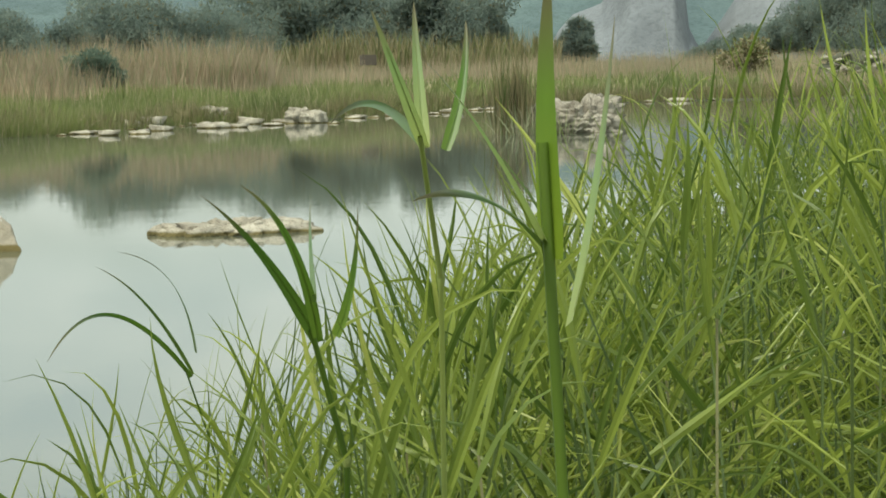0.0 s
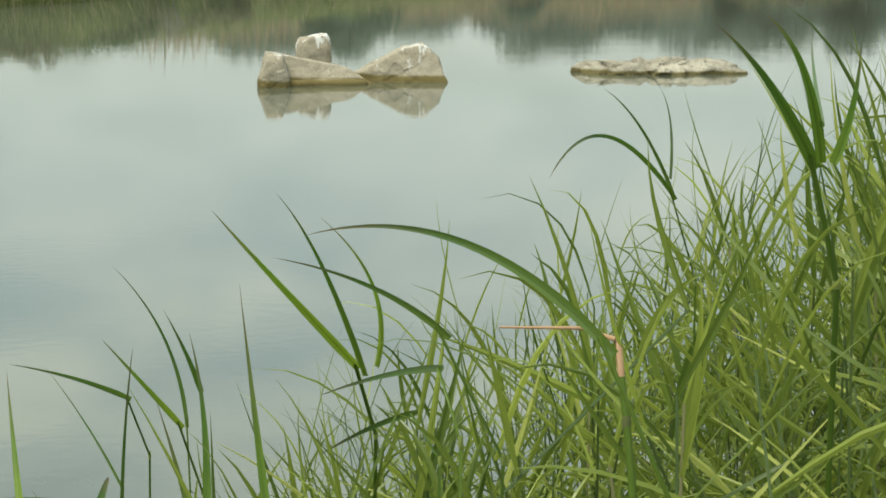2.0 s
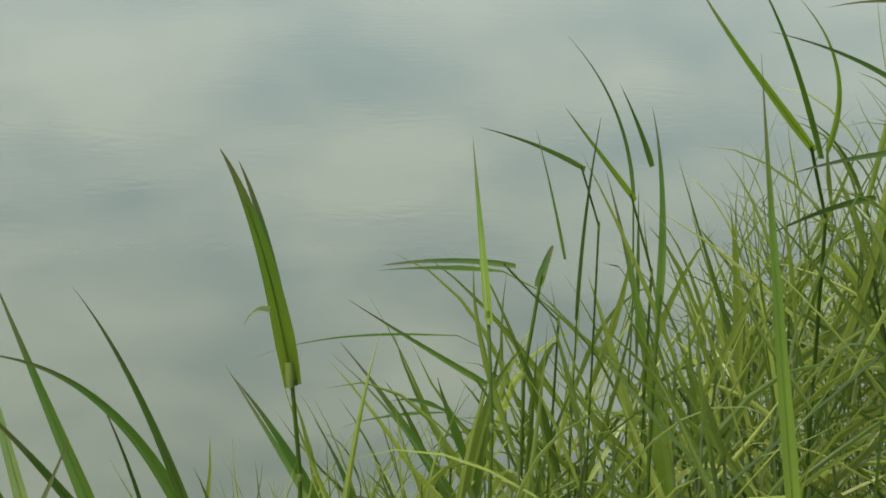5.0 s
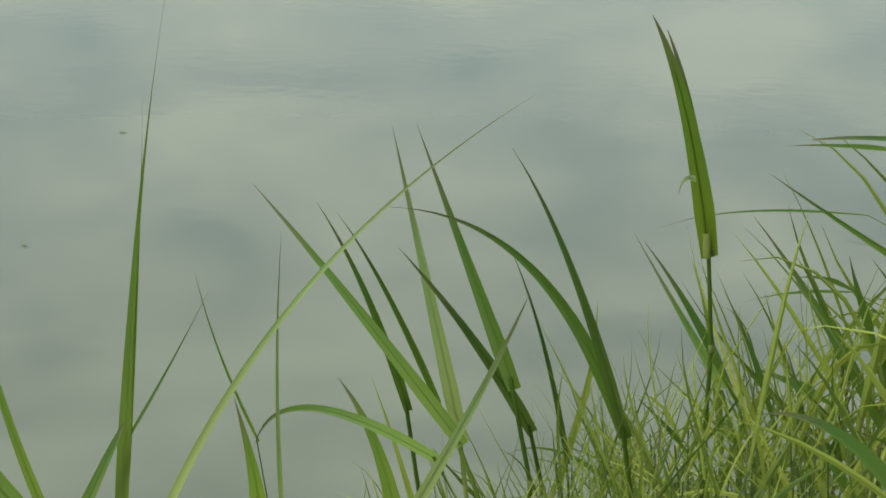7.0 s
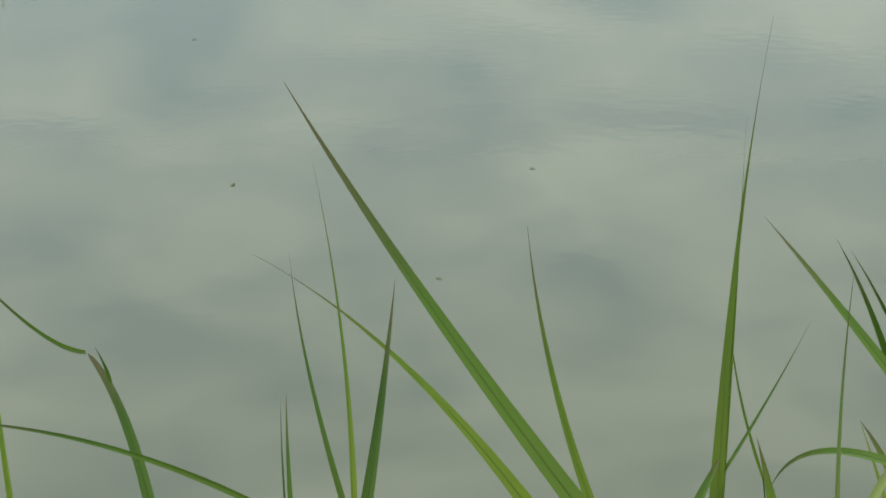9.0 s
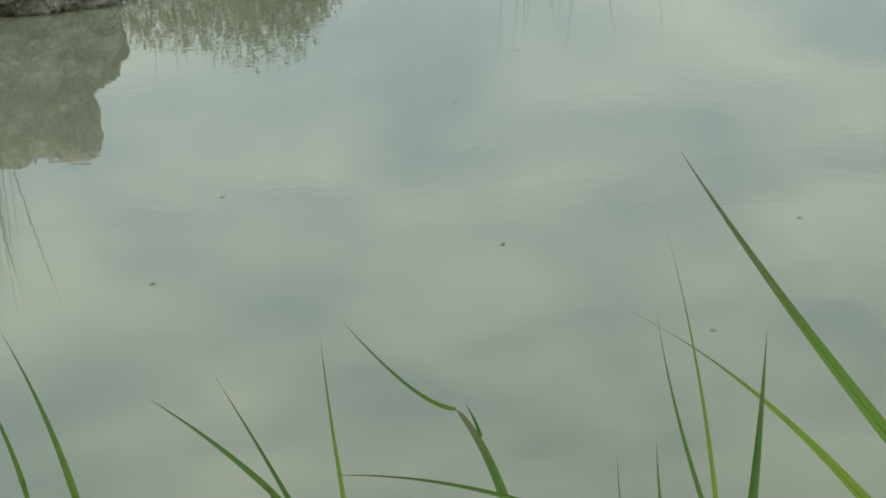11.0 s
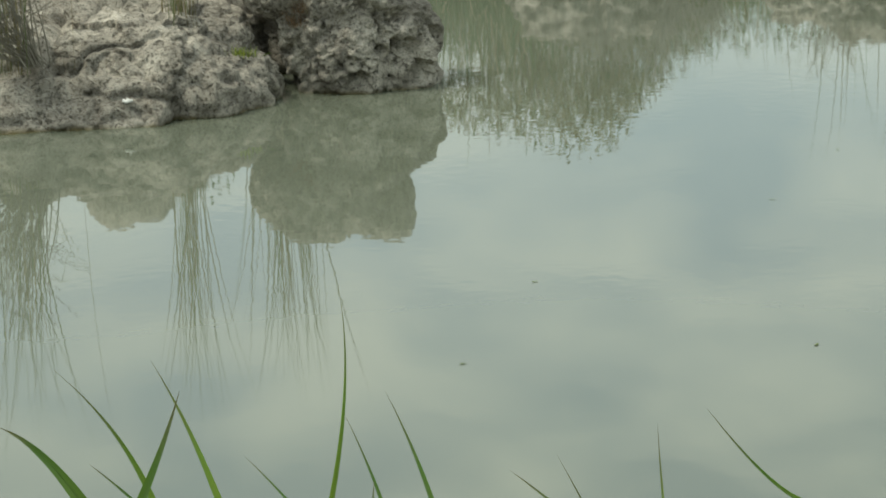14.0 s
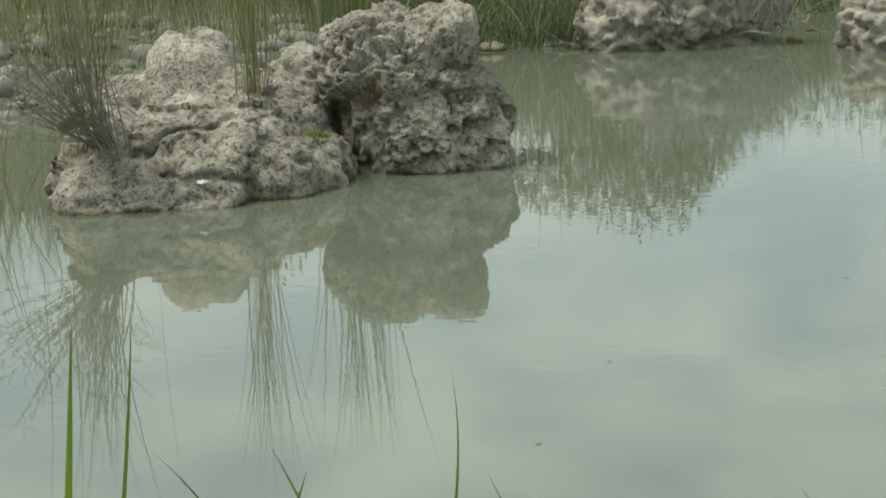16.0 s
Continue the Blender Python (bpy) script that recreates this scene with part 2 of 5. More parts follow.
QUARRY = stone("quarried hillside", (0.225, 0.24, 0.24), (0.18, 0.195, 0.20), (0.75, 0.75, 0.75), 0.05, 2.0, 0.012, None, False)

EARTH, et, eb = material("earth and low growth", 0.95, 0.1)
e1, e2 = noise_node(et, 0.12, 6.0), noise_node(et, 3.0, 6.0, 0.65)
ec = mix(et, ramp(et, e1.outputs["Fac"], [(0.35, (0.095, 0.10, 0.075)), (0.65, (0.165, 0.155, 0.12))]).outputs[0],
         ramp(et, e2.outputs["Fac"], [(0.3, (0.5, 0.5, 0.45)), (0.7, (1.1, 1.1, 1.0))]).outputs[0], 1.0, "MULTIPLY")
et.links.new(ec, eb.inputs["Base Color"])
bump(et, eb, e2.outputs["Fac"], 0.8, 0.05)

WATER, wt, wb = material("murky river water", 0.02, 0.5)
wb.inputs["IOR"].default_value = 1.333
w1 = noise_node(wt, 0.15, 3.0)
wt.links.new(ramp(wt, w1.outputs["Fac"], [(0.3, (0.094, 0.104, 0.072)), (0.7, (0.112, 0.122, 0.088))]).outputs[0], wb.inputs["Base Color"])
w2 = noise_node(wt, 10.0, 1.0, 0.5)
w3 = noise_node(wt, 0.9, 2.0, 0.5)
wsum = wt.nodes.new("ShaderNodeMath")
wsum.operation = "MULTIPLY_ADD"
wsum.inputs[1].default_value = 2.0
wt.links.new(w3.outputs["Fac"], wsum.inputs[0])
wt.links.new(w2.outputs["Fac"], wsum.inputs[2])
ripple = bump(wt, wb, wsum.outputs[0], 0.024, 0.01)
# calm in the shelter of the near bank, lightly ruffled by the breeze further out
wc = wt.nodes.new("ShaderNodeTexCoord")
out_there = wt.nodes.new("ShaderNodeVectorMath")
out_there.operation = "LENGTH"
wt.links.new(wc.outputs["Object"], out_there.inputs[0])
gust = wt.nodes.new("ShaderNodeMapRange")
for key, value in (("From Min", 5.0), ("From Max", 16.0), ("To Min", 0.010), ("To Max", 0.050)):
    gust.inputs[key].default_value = value
wt.links.new(out_there.outputs["Value"], gust.inputs["Value"])
wt.links.new(gust.outputs[0], ripple.inputs["Strength"])


# ---- tools for shapes ----
def mesh_of(name, verts, faces, mat, smooth=False):
    me = bpy.data.meshes.new(name)
    verts = np.asarray(verts, float)
    me.from_pydata(verts.tolist(), [], faces.tolist() if isinstance(faces, np.ndarray) else faces)
    me.materials.append(mat)
    if smooth:
        me.polygons.foreach_set("use_smooth", [True] * len(me.polygons))
    me.update()
    return me


def part(name, me, parent, label=""):
    ob = new(name, me)
    ob.parent = parent
    return tagged(ob, label)


def lattice(p, seed):
    """Smooth random values in space, about -1 to 1."""
    i = np.floor(p).astype(np.int64)
    f = p - i
    f = f * f * (3 - 2 * f)
    out = np.zeros(len(p))
    for dx in (0, 1):
        for dy in (0, 1):
            for dz in (0, 1):
                h = ((i[:, 0] + dx) * 73856093) ^ ((i[:, 1] + dy) * 19349663) ^ ((i[:, 2] + dz) * 83492791) ^ (seed * 2654435)
                h = (h ^ (h >> 13)) * 1274126177 & 0xFFFFFFFF
                h = (h ^ (h >> 16)) & 0xFFFF
                w = np.where(dx, f[:, 0], 1 - f[:, 0]) * np.where(dy, f[:, 1], 1 - f[:, 1]) * np.where(dz, f[:, 2], 1 - f[:, 2])
                out += w * (h / 32768.0 - 1)
    return out


def fbm(p, scale, octaves, seed, gain=0.5):
    out, amp = np.zeros(len(p)), 1.0
    for k in range(octaves):
        out += amp * lattice(p * scale * 2.03**k + 17.3 * k, seed + k)
        amp *= gain
    return out


def pits(p, scale, seed, radius=0.45):
    """Depth of scattered round holes, 0 to 1."""
    q = p * scale
    i = np.floor(q).astype(np.int64)
    best = np.full(len(p), 9.0)
    for dx in (-1, 0, 1):
        for dy in (-1, 0, 1):
            for dz in (-1, 0, 1):
                c = i + (dx, dy, dz)
                h = (c[:, 0] * 73856093) ^ (c[:, 1] * 19349663) ^ (c[:, 2] * 83492791) ^ (seed * 7919)
                h = (h ^ (h >> 13)) * 1274126177 & 0xFFFFFFFF
                jit = np.stack([(h & 255), (h >> 8) & 255, (h >> 16) & 255], -1) / 255.0
                size = 0.5 + ((h >> 24) & 255) / 255.0
                best = np.minimum(best, np.linalg.norm(q - c - jit, axis=1) / (radius * size))
    return np.clip(1 - best, 0, 1)


def facets(p, scale, seed):
    """Tilted flat faces, as of broken blocks, about -0.5 to 0.5."""
    q = p * scale
    i = np.floor(q).astype(np.int64)
    best, val = np.full(len(p), 9.0), np.zeros(len(p))
    for dx in (-1, 0, 1):
        for dy in (-1, 0, 1):
            for dz in (-1, 0, 1):
                c = i + (dx, dy, dz)
                h = (c[:, 0] * 73856093) ^ (c[:, 1] * 19349663) ^ (c[:, 2] * 83492791) ^ (seed * 7919)
                h = (h ^ (h >> 13)) * 1274126177 & 0xFFFFFFFF
                jit = np.stack([(h & 255), (h >> 8) & 255, (h >> 16) & 255], -1) / 255.0
                off = q - c - jit
                dist = np.linalg.norm(off, axis=1)
                here = ((h >> 24) & 255) / 255.0 - 0.5 + ((jit - 0.5) * off).sum(1) * 1.2
                val = np.where(dist < best, here, val)
                best = np.minimum(best, dist)
    return val


def ico(level):
    bm = bmesh.new()
    bmesh.ops.create_icosphere(bm, subdivisions=level, radius=1)
    v = np.array([x.co for x in bm.verts])
    f = [[q.index for q in x.verts] for x in bm.faces]
    bm.free()
    return v, f


def rock_mesh(name, mat, blobs, level=5, rough=0.06, lump=2.0, pit=0.0, pit_scale=5.0, seed=1, strata=0.0, sink=-0.25, crack=0.0, power=2.0, cap=None, facet=0.0, cuts=()):
    """A rock: the union of rounded lumps (x, y, z, rx, ry, rz) seen from its middle, broken up by ridges, cracks and holes.
    power over 2 squares a single lump off; cap flattens all above that height; cuts are flat faces (nx, ny, nz, reach)."""
    d, faces = ico(level)
    b = np.array(blobs, float)
    mid = np.average(b[:, :3], axis=0, weights=b[:, 3] * b[:, 4] * b[:, 5])
    reach = np.abs(b[:, :3] - mid).max() + b[:, 3:].max() * 1.75
    steps = 44
    r = np.full(len(d), 0.02)
    before = None
    for i in range(1, steps + 1):
        q = mid + d * (reach * i / steps)
        inside = np.full(len(d), 99.0)
        for x in b:
            inside = np.minimum(inside, (np.abs((q - x[:3]) / x[3:]) ** power).sum(1))
        if before is not None:
            out = (before < 1) & (inside >= 1)
            part_way = np.clip((1 - before) / np.maximum(inside - before, 1e-6), 0, 1)
            r = np.where(out, reach * (i - 1 + part_way) / steps, r)
        before = inside
    for nx, ny, nz, far in cuts:
        toward = d @ np.array([nx, ny, nz])
        r = np.where(toward > 1e-3, np.minimum(r, (far - mid @ np.array([nx, ny, nz])) / np.maximum(toward, 1e-3)), r)
    p = mid + d * r[:, None]
    n = fbm(p, lump, 5, seed, 0.55 if not pit else 0.45)
    swell = np.abs(fbm(p, lump * 1.9, 5, seed + 40, 0.55 if not pit else 0.4))
    size = rough * (0.9 * n + (1.1 if not pit else -0.45) * (swell - 0.4))
    if crack:
        q = p + 0.15 * np.stack([fbm(p, 2.0, 3, seed + 70 + k) for k in range(3)], -1)
        for k, (sx, sy, sz) in enumerate(((1.3, 1.3, 2.4), (2.6, 2.6, 1.8))):
            line = np.abs(lattice(q * (sx, sy, sz), seed + 80 + k))
            size -= crack * (1 - 0.4 * k) * np.exp(-((line / 0.055) ** 2))
        size += (0.2 if not pit else -0.1) * crack * (np.abs(fbm(p, 9.0, 4, seed + 90, 0.6)) - 0.3)
    if facet:
        size += facet * (facets(p + 0.06 * np.stack([fbm(p, 5.0, 2, seed + 50 + k) for k in range(3)], -1), 3.2, seed + 3) + (0.25 if pit else 0.5) * facets(p, 7.5, seed + 4))
    if strata:
        size += strata * (np.abs(((p[:, 2] + 0.12 * n) * 6.0) % 1.0 - 0.5) - 0.25)
    if pit:
        here = np.clip(0.75 + 1.1 * fbm(p, 2.4, 2, seed + 60), 0.3, 1.2)
        bent = p + 0.03 * np.stack([fbm(p, 6.0, 3, seed + 110 + k) for k in range(3)], -1)
        for k, (share, wide) in enumerate(((0.6, 0.30), (1.3, 0.32), (2.6, 0.36))):
            size -= pit * here * (1.0, 0.65, 0.4)[k] * np.clip(2.4 * pits(bent * (1.0, 1.0, 1.25), pit_scale * share, seed + 9 * k, wide), 0, 1) ** 0.8
        size += 0.008 * fbm(p, 13.0, 4, seed + 140, 0.65)
        # curled crust: thin raised rims between the hollows
        rim = np.abs(lattice(bent * 11.0, seed + 130)) + 0.6 * np.abs(lattice(bent * 23.0, seed + 131))
        size += 0.10 * pit * np.clip(0.3 + here, 0, 1) * (np.exp(-((rim / 0.22) ** 2)) - 0.35)
        size -= 0.10 * pit * (np.abs(fbm(p, 7.0, 4, seed + 33, 0.6)) - 0.3)
    p = p + d * size[:, None]
    if cap is not None:
        p[:, 2] = np.where(p[:, 2] > cap, cap + 0.25 * (p[:, 2] - cap), p[:, 2])
    p[:, 2] = np.maximum(p[:, 2], sink)
    return mesh_of(name, p, faces, mat, smooth=True)


def blades(base, azimuth, length, width, lean, droop, steps=6, twist=None, fold=0.26):
    """Many grass blades at once: each starts `lean` off the upright, bends over by `droop` radians and tapers to a point."""
    base = np.asarray(base, float).reshape(-1, 3)
    n = len(base)
    azimuth, length, width, lean, droop = (np.broadcast_to(np.asarray(v, float), n) for v in (azimuth, length, width, lean, droop))
    twist = np.zeros(n) if twist is None else np.broadcast_to(np.asarray(twist, float), n)
    out = np.stack([np.cos(azimuth), np.sin(azimuth), 0 * azimuth], -1)
    level = np.stack([-np.sin(azimuth), np.cos(azimuth), 0 * azimuth], -1)
    q, rows = base.copy(), []
    for i in range(steps + 1):
        s = i / steps
        w = width * max(0.02, 0.55 + 1.5 * s if s < 0.3 else 1 - ((s - 0.3) / 0.7) ** 1.5)
        a = lean + droop * s * s
        along = np.cos(a)[:, None] * np.array([0, 0, 1.0]) + np.sin(a)[:, None] * out
        face = np.cross(level, along)
        c, sn = np.cos(twist + 0.5 * s)[:, None], np.sin(twist + 0.5 * s)[:, None]
        side, up = c * level + sn * face, c * face - sn * level
        rows.append(np.stack([q - side * w[:, None] / 2, q - up * (fold * w)[:, None], q + side * w[:, None] / 2], 1))
        q = q + along * (length / steps)[:, None]
    verts = np.stack(rows, 1).reshape(-1, 3)
    k = 3 * (steps + 1)
    one = []
    for i in range(steps):
        o = 3 * i
        one += [(o, o + 1, o + 4, o + 3), (o + 1, o + 2, o + 5, o + 4)]
    faces = (np.arange(n)[:, None, None] * k + np.array(one)[None]).reshape(-1, 4)
    return verts, faces


def tube(points, radii, sides=5):
    """A tapering stalk, twig or limb along a line of points."""
    p = [Vector(v) for v in points]
    verts, faces = [], []
    for i, q in enumerate(p):
        d = (p[min(i + 1, len(p) - 1)] - p[max(i - 1, 0)]).normalized()
        u = d.orthogonal().normalized()
        v = d.cross(u)
        for j in range(sides):
            a = 6.2832 * j / sides
            verts.append(q + (u * math.cos(a) + v * math.sin(a)) * radii[i])
    for i in range(len(p) - 1):
        for j in range(sides):
            a, b = i * sides + j, i * sides + (j + 1) % sides
            faces.append((a, b, b + sides, a + sides))
    return verts, faces


def joined(pieces):
    """Several (verts, faces) as one."""
    verts, faces, k = [], [], 0
    for v, f in pieces:
        verts.extend(v)
        faces.extend([tuple(i + k for i in q) for q in f])
        k += len(v)
    return verts, faces


# ---- the lie of the land: how far the water reaches, by bearing to the left of straight ahead ----
NEAR = [(-180, 900), (-60, 900), (-30, 80), (-16, 24), (-12, 13), (-8, 8), (-4, 5), (0, 3.6), (5, 3.2), (12, 3.0), (25, 2.8), (45, 2.6), (70, 2.6), (95, 3.0), (120, 6), (150, 900), (180, 900)]
FAR = [(-180, 60), (-30, 130), (-6, 126), (-1, 113), (3, 96), (6, 93), (9, 84), (11.5, 78), (14, 66), (17, 59), (20, 53), (30, 41), (40, 31), (45, 26.5), (50, 22.9), (55, 22.6), (60, 21), (66, 19.6), (80, 17), (95, 18), (120, 20), (180, 60)]


def land(x, y):
    r = np.hypot(x, y) + 1e-6
    bearing = np.degrees(np.arctan2(-x, y))
    q = np.stack([x, y, 0 * x], -1)
    near = np.interp(bearing, *zip(*NEAR)) * (1 + 0.06 * lattice(q * 0.9, 3))
    far = np.interp(bearing, *zip(*FAR)) * (1 + 0.008 * lattice(q * 0.25, 5))
    bank_near = np.clip((near - r) * 0.32, -0.7, 0.62) + np.where(r < near, 0.03 * lattice(q * 3.0, 8), 0)
    bank_far = np.clip((r - far) * 0.11, -0.7, 0.55) + np.clip((r - far - 8) * 0.012, 0, 1.2)
    z = np.where(near >= far, 0.6, np.maximum(bank_near, bank_far))
    return z + np.where(z > 0.2, 0.12 * lattice(q * 0.35, 9), 0)


def land_z(x, y):
    return float(land(np.array([x], float), np.array([y], float))[0])


def build_ground():
    radii = np.concatenate([[0.0], np.geomspace(0.5, 4500, 190)])
    angles = np.radians(np.arange(0, 360, 1.0))
    rr, aa = np.meshgrid(radii, angles, indexing="ij")
    x, y = (rr * np.sin(aa)).ravel(), (rr * np.cos(aa)).ravel()
    z = land(x, y)
    n = len(angles)
    faces = [(i * n + j, i * n + (j + 1) % n, (i + 1) * n + (j + 1) % n, (i + 1) * n + j) for i in range(len(radii) - 1) for j in range(n)]
    ground = new("ground", mesh_of("ground", np.stack([x, y, z], -1), [f[::-1] for f in faces], EARTH, True))
    tagged(ground, "earthy river banks with low growth and a muddy bed", "ground", kind="structure")


build_ground()
s = 160.0
water = new("water", mesh_of("water", [(-s, -s, 0), (s, -s, 0), (s, s, 0), (-s, s, 0)], [(0, 1, 2, 3)], WATER))
tagged(water, "calm murky green river water mirroring the clouds", "river", kind="structure")


# ---- distant hills ----
def ridge(name, mat, label, b0, b1, r, heights, depth, seed):
    """A hill whose crest runs from bearing b0 to b1 at distance r."""
    n, k = 90, 14
    verts = []
    for j in range(k + 1):
        for i in range(n + 1):
            u, v = i / n, j / k
            a = radians(b0 + (b1 - b0) * u)
            d = r + depth * v
            h = np.interp(u, np.linspace(0, 1, len(heights)), heights) * (math.sin(v * math.pi / 2) ** 0.8)
            verts.append((-math.sin(a) * d, math.cos(a) * d, h - 2))
    verts = np.array(verts)
    rough = fbm(verts, 0.012, 5, seed)
    verts[:, 2] += rough * 0.07 * verts[:, 2].clip(0)
    faces = [(j * (n + 1) + i, j * (n + 1) + i + 1, (j + 1) * (n + 1) + i + 1, (j + 1) * (n + 1) + i) for j in range(k) for i in range(n)]
    return tagged(new(name, mesh_of(name, verts, faces, mat, True)), label, "hill", kind="structure")


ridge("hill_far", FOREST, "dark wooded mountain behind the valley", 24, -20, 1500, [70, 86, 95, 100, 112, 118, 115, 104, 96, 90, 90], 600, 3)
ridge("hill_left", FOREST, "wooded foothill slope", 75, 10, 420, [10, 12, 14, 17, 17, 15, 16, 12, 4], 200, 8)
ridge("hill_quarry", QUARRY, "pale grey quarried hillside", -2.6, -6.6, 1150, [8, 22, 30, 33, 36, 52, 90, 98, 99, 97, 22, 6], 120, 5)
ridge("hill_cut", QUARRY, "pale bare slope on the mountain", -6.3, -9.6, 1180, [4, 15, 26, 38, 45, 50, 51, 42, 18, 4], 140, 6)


# ---- rocks ----
def rock(name, at, turn, label, mesh, group=""):
    ob = new(name, mesh)
    ob.matrix_world = pose(*at, 0, 0, turn)
    return tagged(ob, label, "rock", group)


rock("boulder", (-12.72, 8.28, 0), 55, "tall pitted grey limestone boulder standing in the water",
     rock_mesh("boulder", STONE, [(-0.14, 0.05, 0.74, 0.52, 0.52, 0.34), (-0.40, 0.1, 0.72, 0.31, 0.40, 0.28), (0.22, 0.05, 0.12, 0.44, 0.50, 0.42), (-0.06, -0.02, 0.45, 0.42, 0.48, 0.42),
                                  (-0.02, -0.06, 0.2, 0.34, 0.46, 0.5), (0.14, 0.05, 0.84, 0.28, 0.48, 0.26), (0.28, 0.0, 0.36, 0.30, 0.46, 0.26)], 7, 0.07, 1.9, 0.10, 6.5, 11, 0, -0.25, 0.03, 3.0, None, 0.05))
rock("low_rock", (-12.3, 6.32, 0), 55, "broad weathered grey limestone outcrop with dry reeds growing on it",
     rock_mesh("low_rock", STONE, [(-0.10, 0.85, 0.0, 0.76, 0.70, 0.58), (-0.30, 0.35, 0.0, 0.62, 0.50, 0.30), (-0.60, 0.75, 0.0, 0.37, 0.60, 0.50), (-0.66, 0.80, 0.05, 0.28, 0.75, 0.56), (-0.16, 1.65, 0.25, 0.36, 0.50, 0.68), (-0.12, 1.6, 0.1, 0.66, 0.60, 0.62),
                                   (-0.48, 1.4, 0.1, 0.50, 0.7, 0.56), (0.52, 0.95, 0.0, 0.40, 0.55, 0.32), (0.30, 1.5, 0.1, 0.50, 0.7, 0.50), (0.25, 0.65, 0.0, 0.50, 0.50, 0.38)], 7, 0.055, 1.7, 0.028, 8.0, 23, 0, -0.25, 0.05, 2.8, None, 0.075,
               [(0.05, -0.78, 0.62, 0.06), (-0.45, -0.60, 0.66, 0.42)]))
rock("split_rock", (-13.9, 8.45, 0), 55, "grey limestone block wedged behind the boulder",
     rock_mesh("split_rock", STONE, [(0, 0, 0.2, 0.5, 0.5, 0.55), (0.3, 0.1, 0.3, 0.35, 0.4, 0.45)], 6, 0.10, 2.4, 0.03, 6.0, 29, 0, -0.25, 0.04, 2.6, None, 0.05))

rock("island_rock", (-6.84, 27.61, 0), 28, "low buff ledge of rock stepping down into the water",
     rock_mesh("island_rock", SMOOTH, [(0.08, 0.05, 0.0, 0.86, 0.42, 0.42)], 6, 0.012, 2.5, 0, 5, 31, 0, -0.25, 0.008, 6, None, 0.012,
               [(0.10, 0, 0.995, 0.385), (0.555, 0, 0.832, 0.36), (0.20, 0, 0.98, 0.27), (0, -0.9, 0.43, 0.3), (-0.97, 0, 0.24, 0.66)]))
rock("shelf_rock", (-6.87, 27.5, 0), 28, "low buff shelf of rock just above the water",
     rock_mesh("shelf_rock", SMOOTH, [(0, 0, 0.0, 0.66, 0.36, 0.075)], 5, 0.012, 3.0, 0, 5, 34, 0, -0.25, 0.01, 5, None, 0.015))
rock("tower_rock", (-7.23, 26.97, 0), 20, "squat rounded buff rock with a whitened top",
     rock_mesh("tower_rock", SMOOTH, [(0, 0, 0.04, 0.20, 0.23, 0.365)], 6, 0.014, 3.0, 0, 5, 32, 0, -0.25, 0.006, 3.6, None, 0.012,
               [(-0.95, 0, 0.31, 0.205), (0.95, -0.1, 0.3, 0.215)]))
rock("block_rock", (-7.17, 28.76, 0), 20, "squared buff rock with a whitened top",
     rock_mesh("block_rock", SMOOTH, [(0, 0, 0.05, 0.235, 0.235, 0.545)], 6, 0.014, 3.0, 0, 5, 33, 0, -0.5, 0.006, 4.5, None, 0.012,
               [(-0.9, 0, 0.43, 0.37), (-0.2, 0, 0.98, 0.515)]))
rock("hump_rock", (-5.94, 28.36, 0), 13, "wedge of buff rock with a whitened crest",
     rock_mesh("hump_rock", SMOOTH, [(0.0, 0.0, 0.0, 0.7, 0.45, 0.52)], 6, 0.012, 2.5, 0, 5, 35, 0, -0.25, 0.008, 6, None, 0.012,
               [(-0.474, 0, 0.8805, 0.347), (-0.2, 0, 0.98, 0.396), (0, 0, 1, 0.468), (0.64, 0, 0.768, 0.549), (0.956, 0, 0.294, 0.573), (0, -0.95, 0.3, 0.33)]))
rock("flat_rock", (-2.83, 30.6, 0), 5, "low flat pale rock barely above the water",
     rock_mesh("flat_rock", PALE, [(-0.2, 0, 0.0, 0.95, 0.5, 0.14), (0.45, 0.1, 0.0, 0.55, 0.4, 0.18), (-0.75, 0, 0.0, 0.35, 0.3, 0.17), (0.1, 0.1, 0, 0.4, 0.4, 0.17), (0.9, 0.0, 0.0, 0.3, 0.2, 0.07)], 6, 0.06, 4.0, 0.02, 8, 37, 0.03, -0.25, 0.05, 3.0, None, 0.13))
rock("far_boulder", (4.35, 72.3, 0), -4, "large pale cracked boulder at the water's edge",
     rock_mesh("far_boulder", MIDSTONE, [(-0.6, 0, 0.35, 0.9, 0.9, 0.62), (0.7, 0.2, 0.40, 0.7, 0.8, 0.72), (0.2, 0, 0.15, 1.35, 0.9, 0.5)], 6, 0.05, 1.6, 0.0, 2.5, 41, 0.10, -0.25, 0.16, 3.6, None, 0.2))
rock("bank_boulder", (-17.47, 14.65, 0), 50, "crumbly grey rock tangled with dead branches at the bank",
     rock_mesh("bank_boulder", BANK_STONE, [(-0.15, 0, 0.2, 0.75, 0.7, 0.5), (0.4, 0.2, 0.25, 0.45, 0.6, 0.45), (-0.4, 0.2, 0.3, 0.4, 0.5, 0.4)], 6, 0.10, 4.5, 0.05, 8, 43, 0, -0.25, 0.06, 2.6, None, 0.14))
rock("bank_boulder", (-15.52, 15.83, 0), 45, "crumbly grey rock in shallow water near the bank",
     rock_mesh("bank_boulder", BANK_STONE, [(0, 0, 0.1, 0.55, 0.7, 0.42), (0.4, 0.2, 0.25, 0.5, 0.6, 0.5)], 6, 0.09, 4.5, 0.05, 8, 47, 0, -0.25, 0.06, 2.6, None, 0.14))

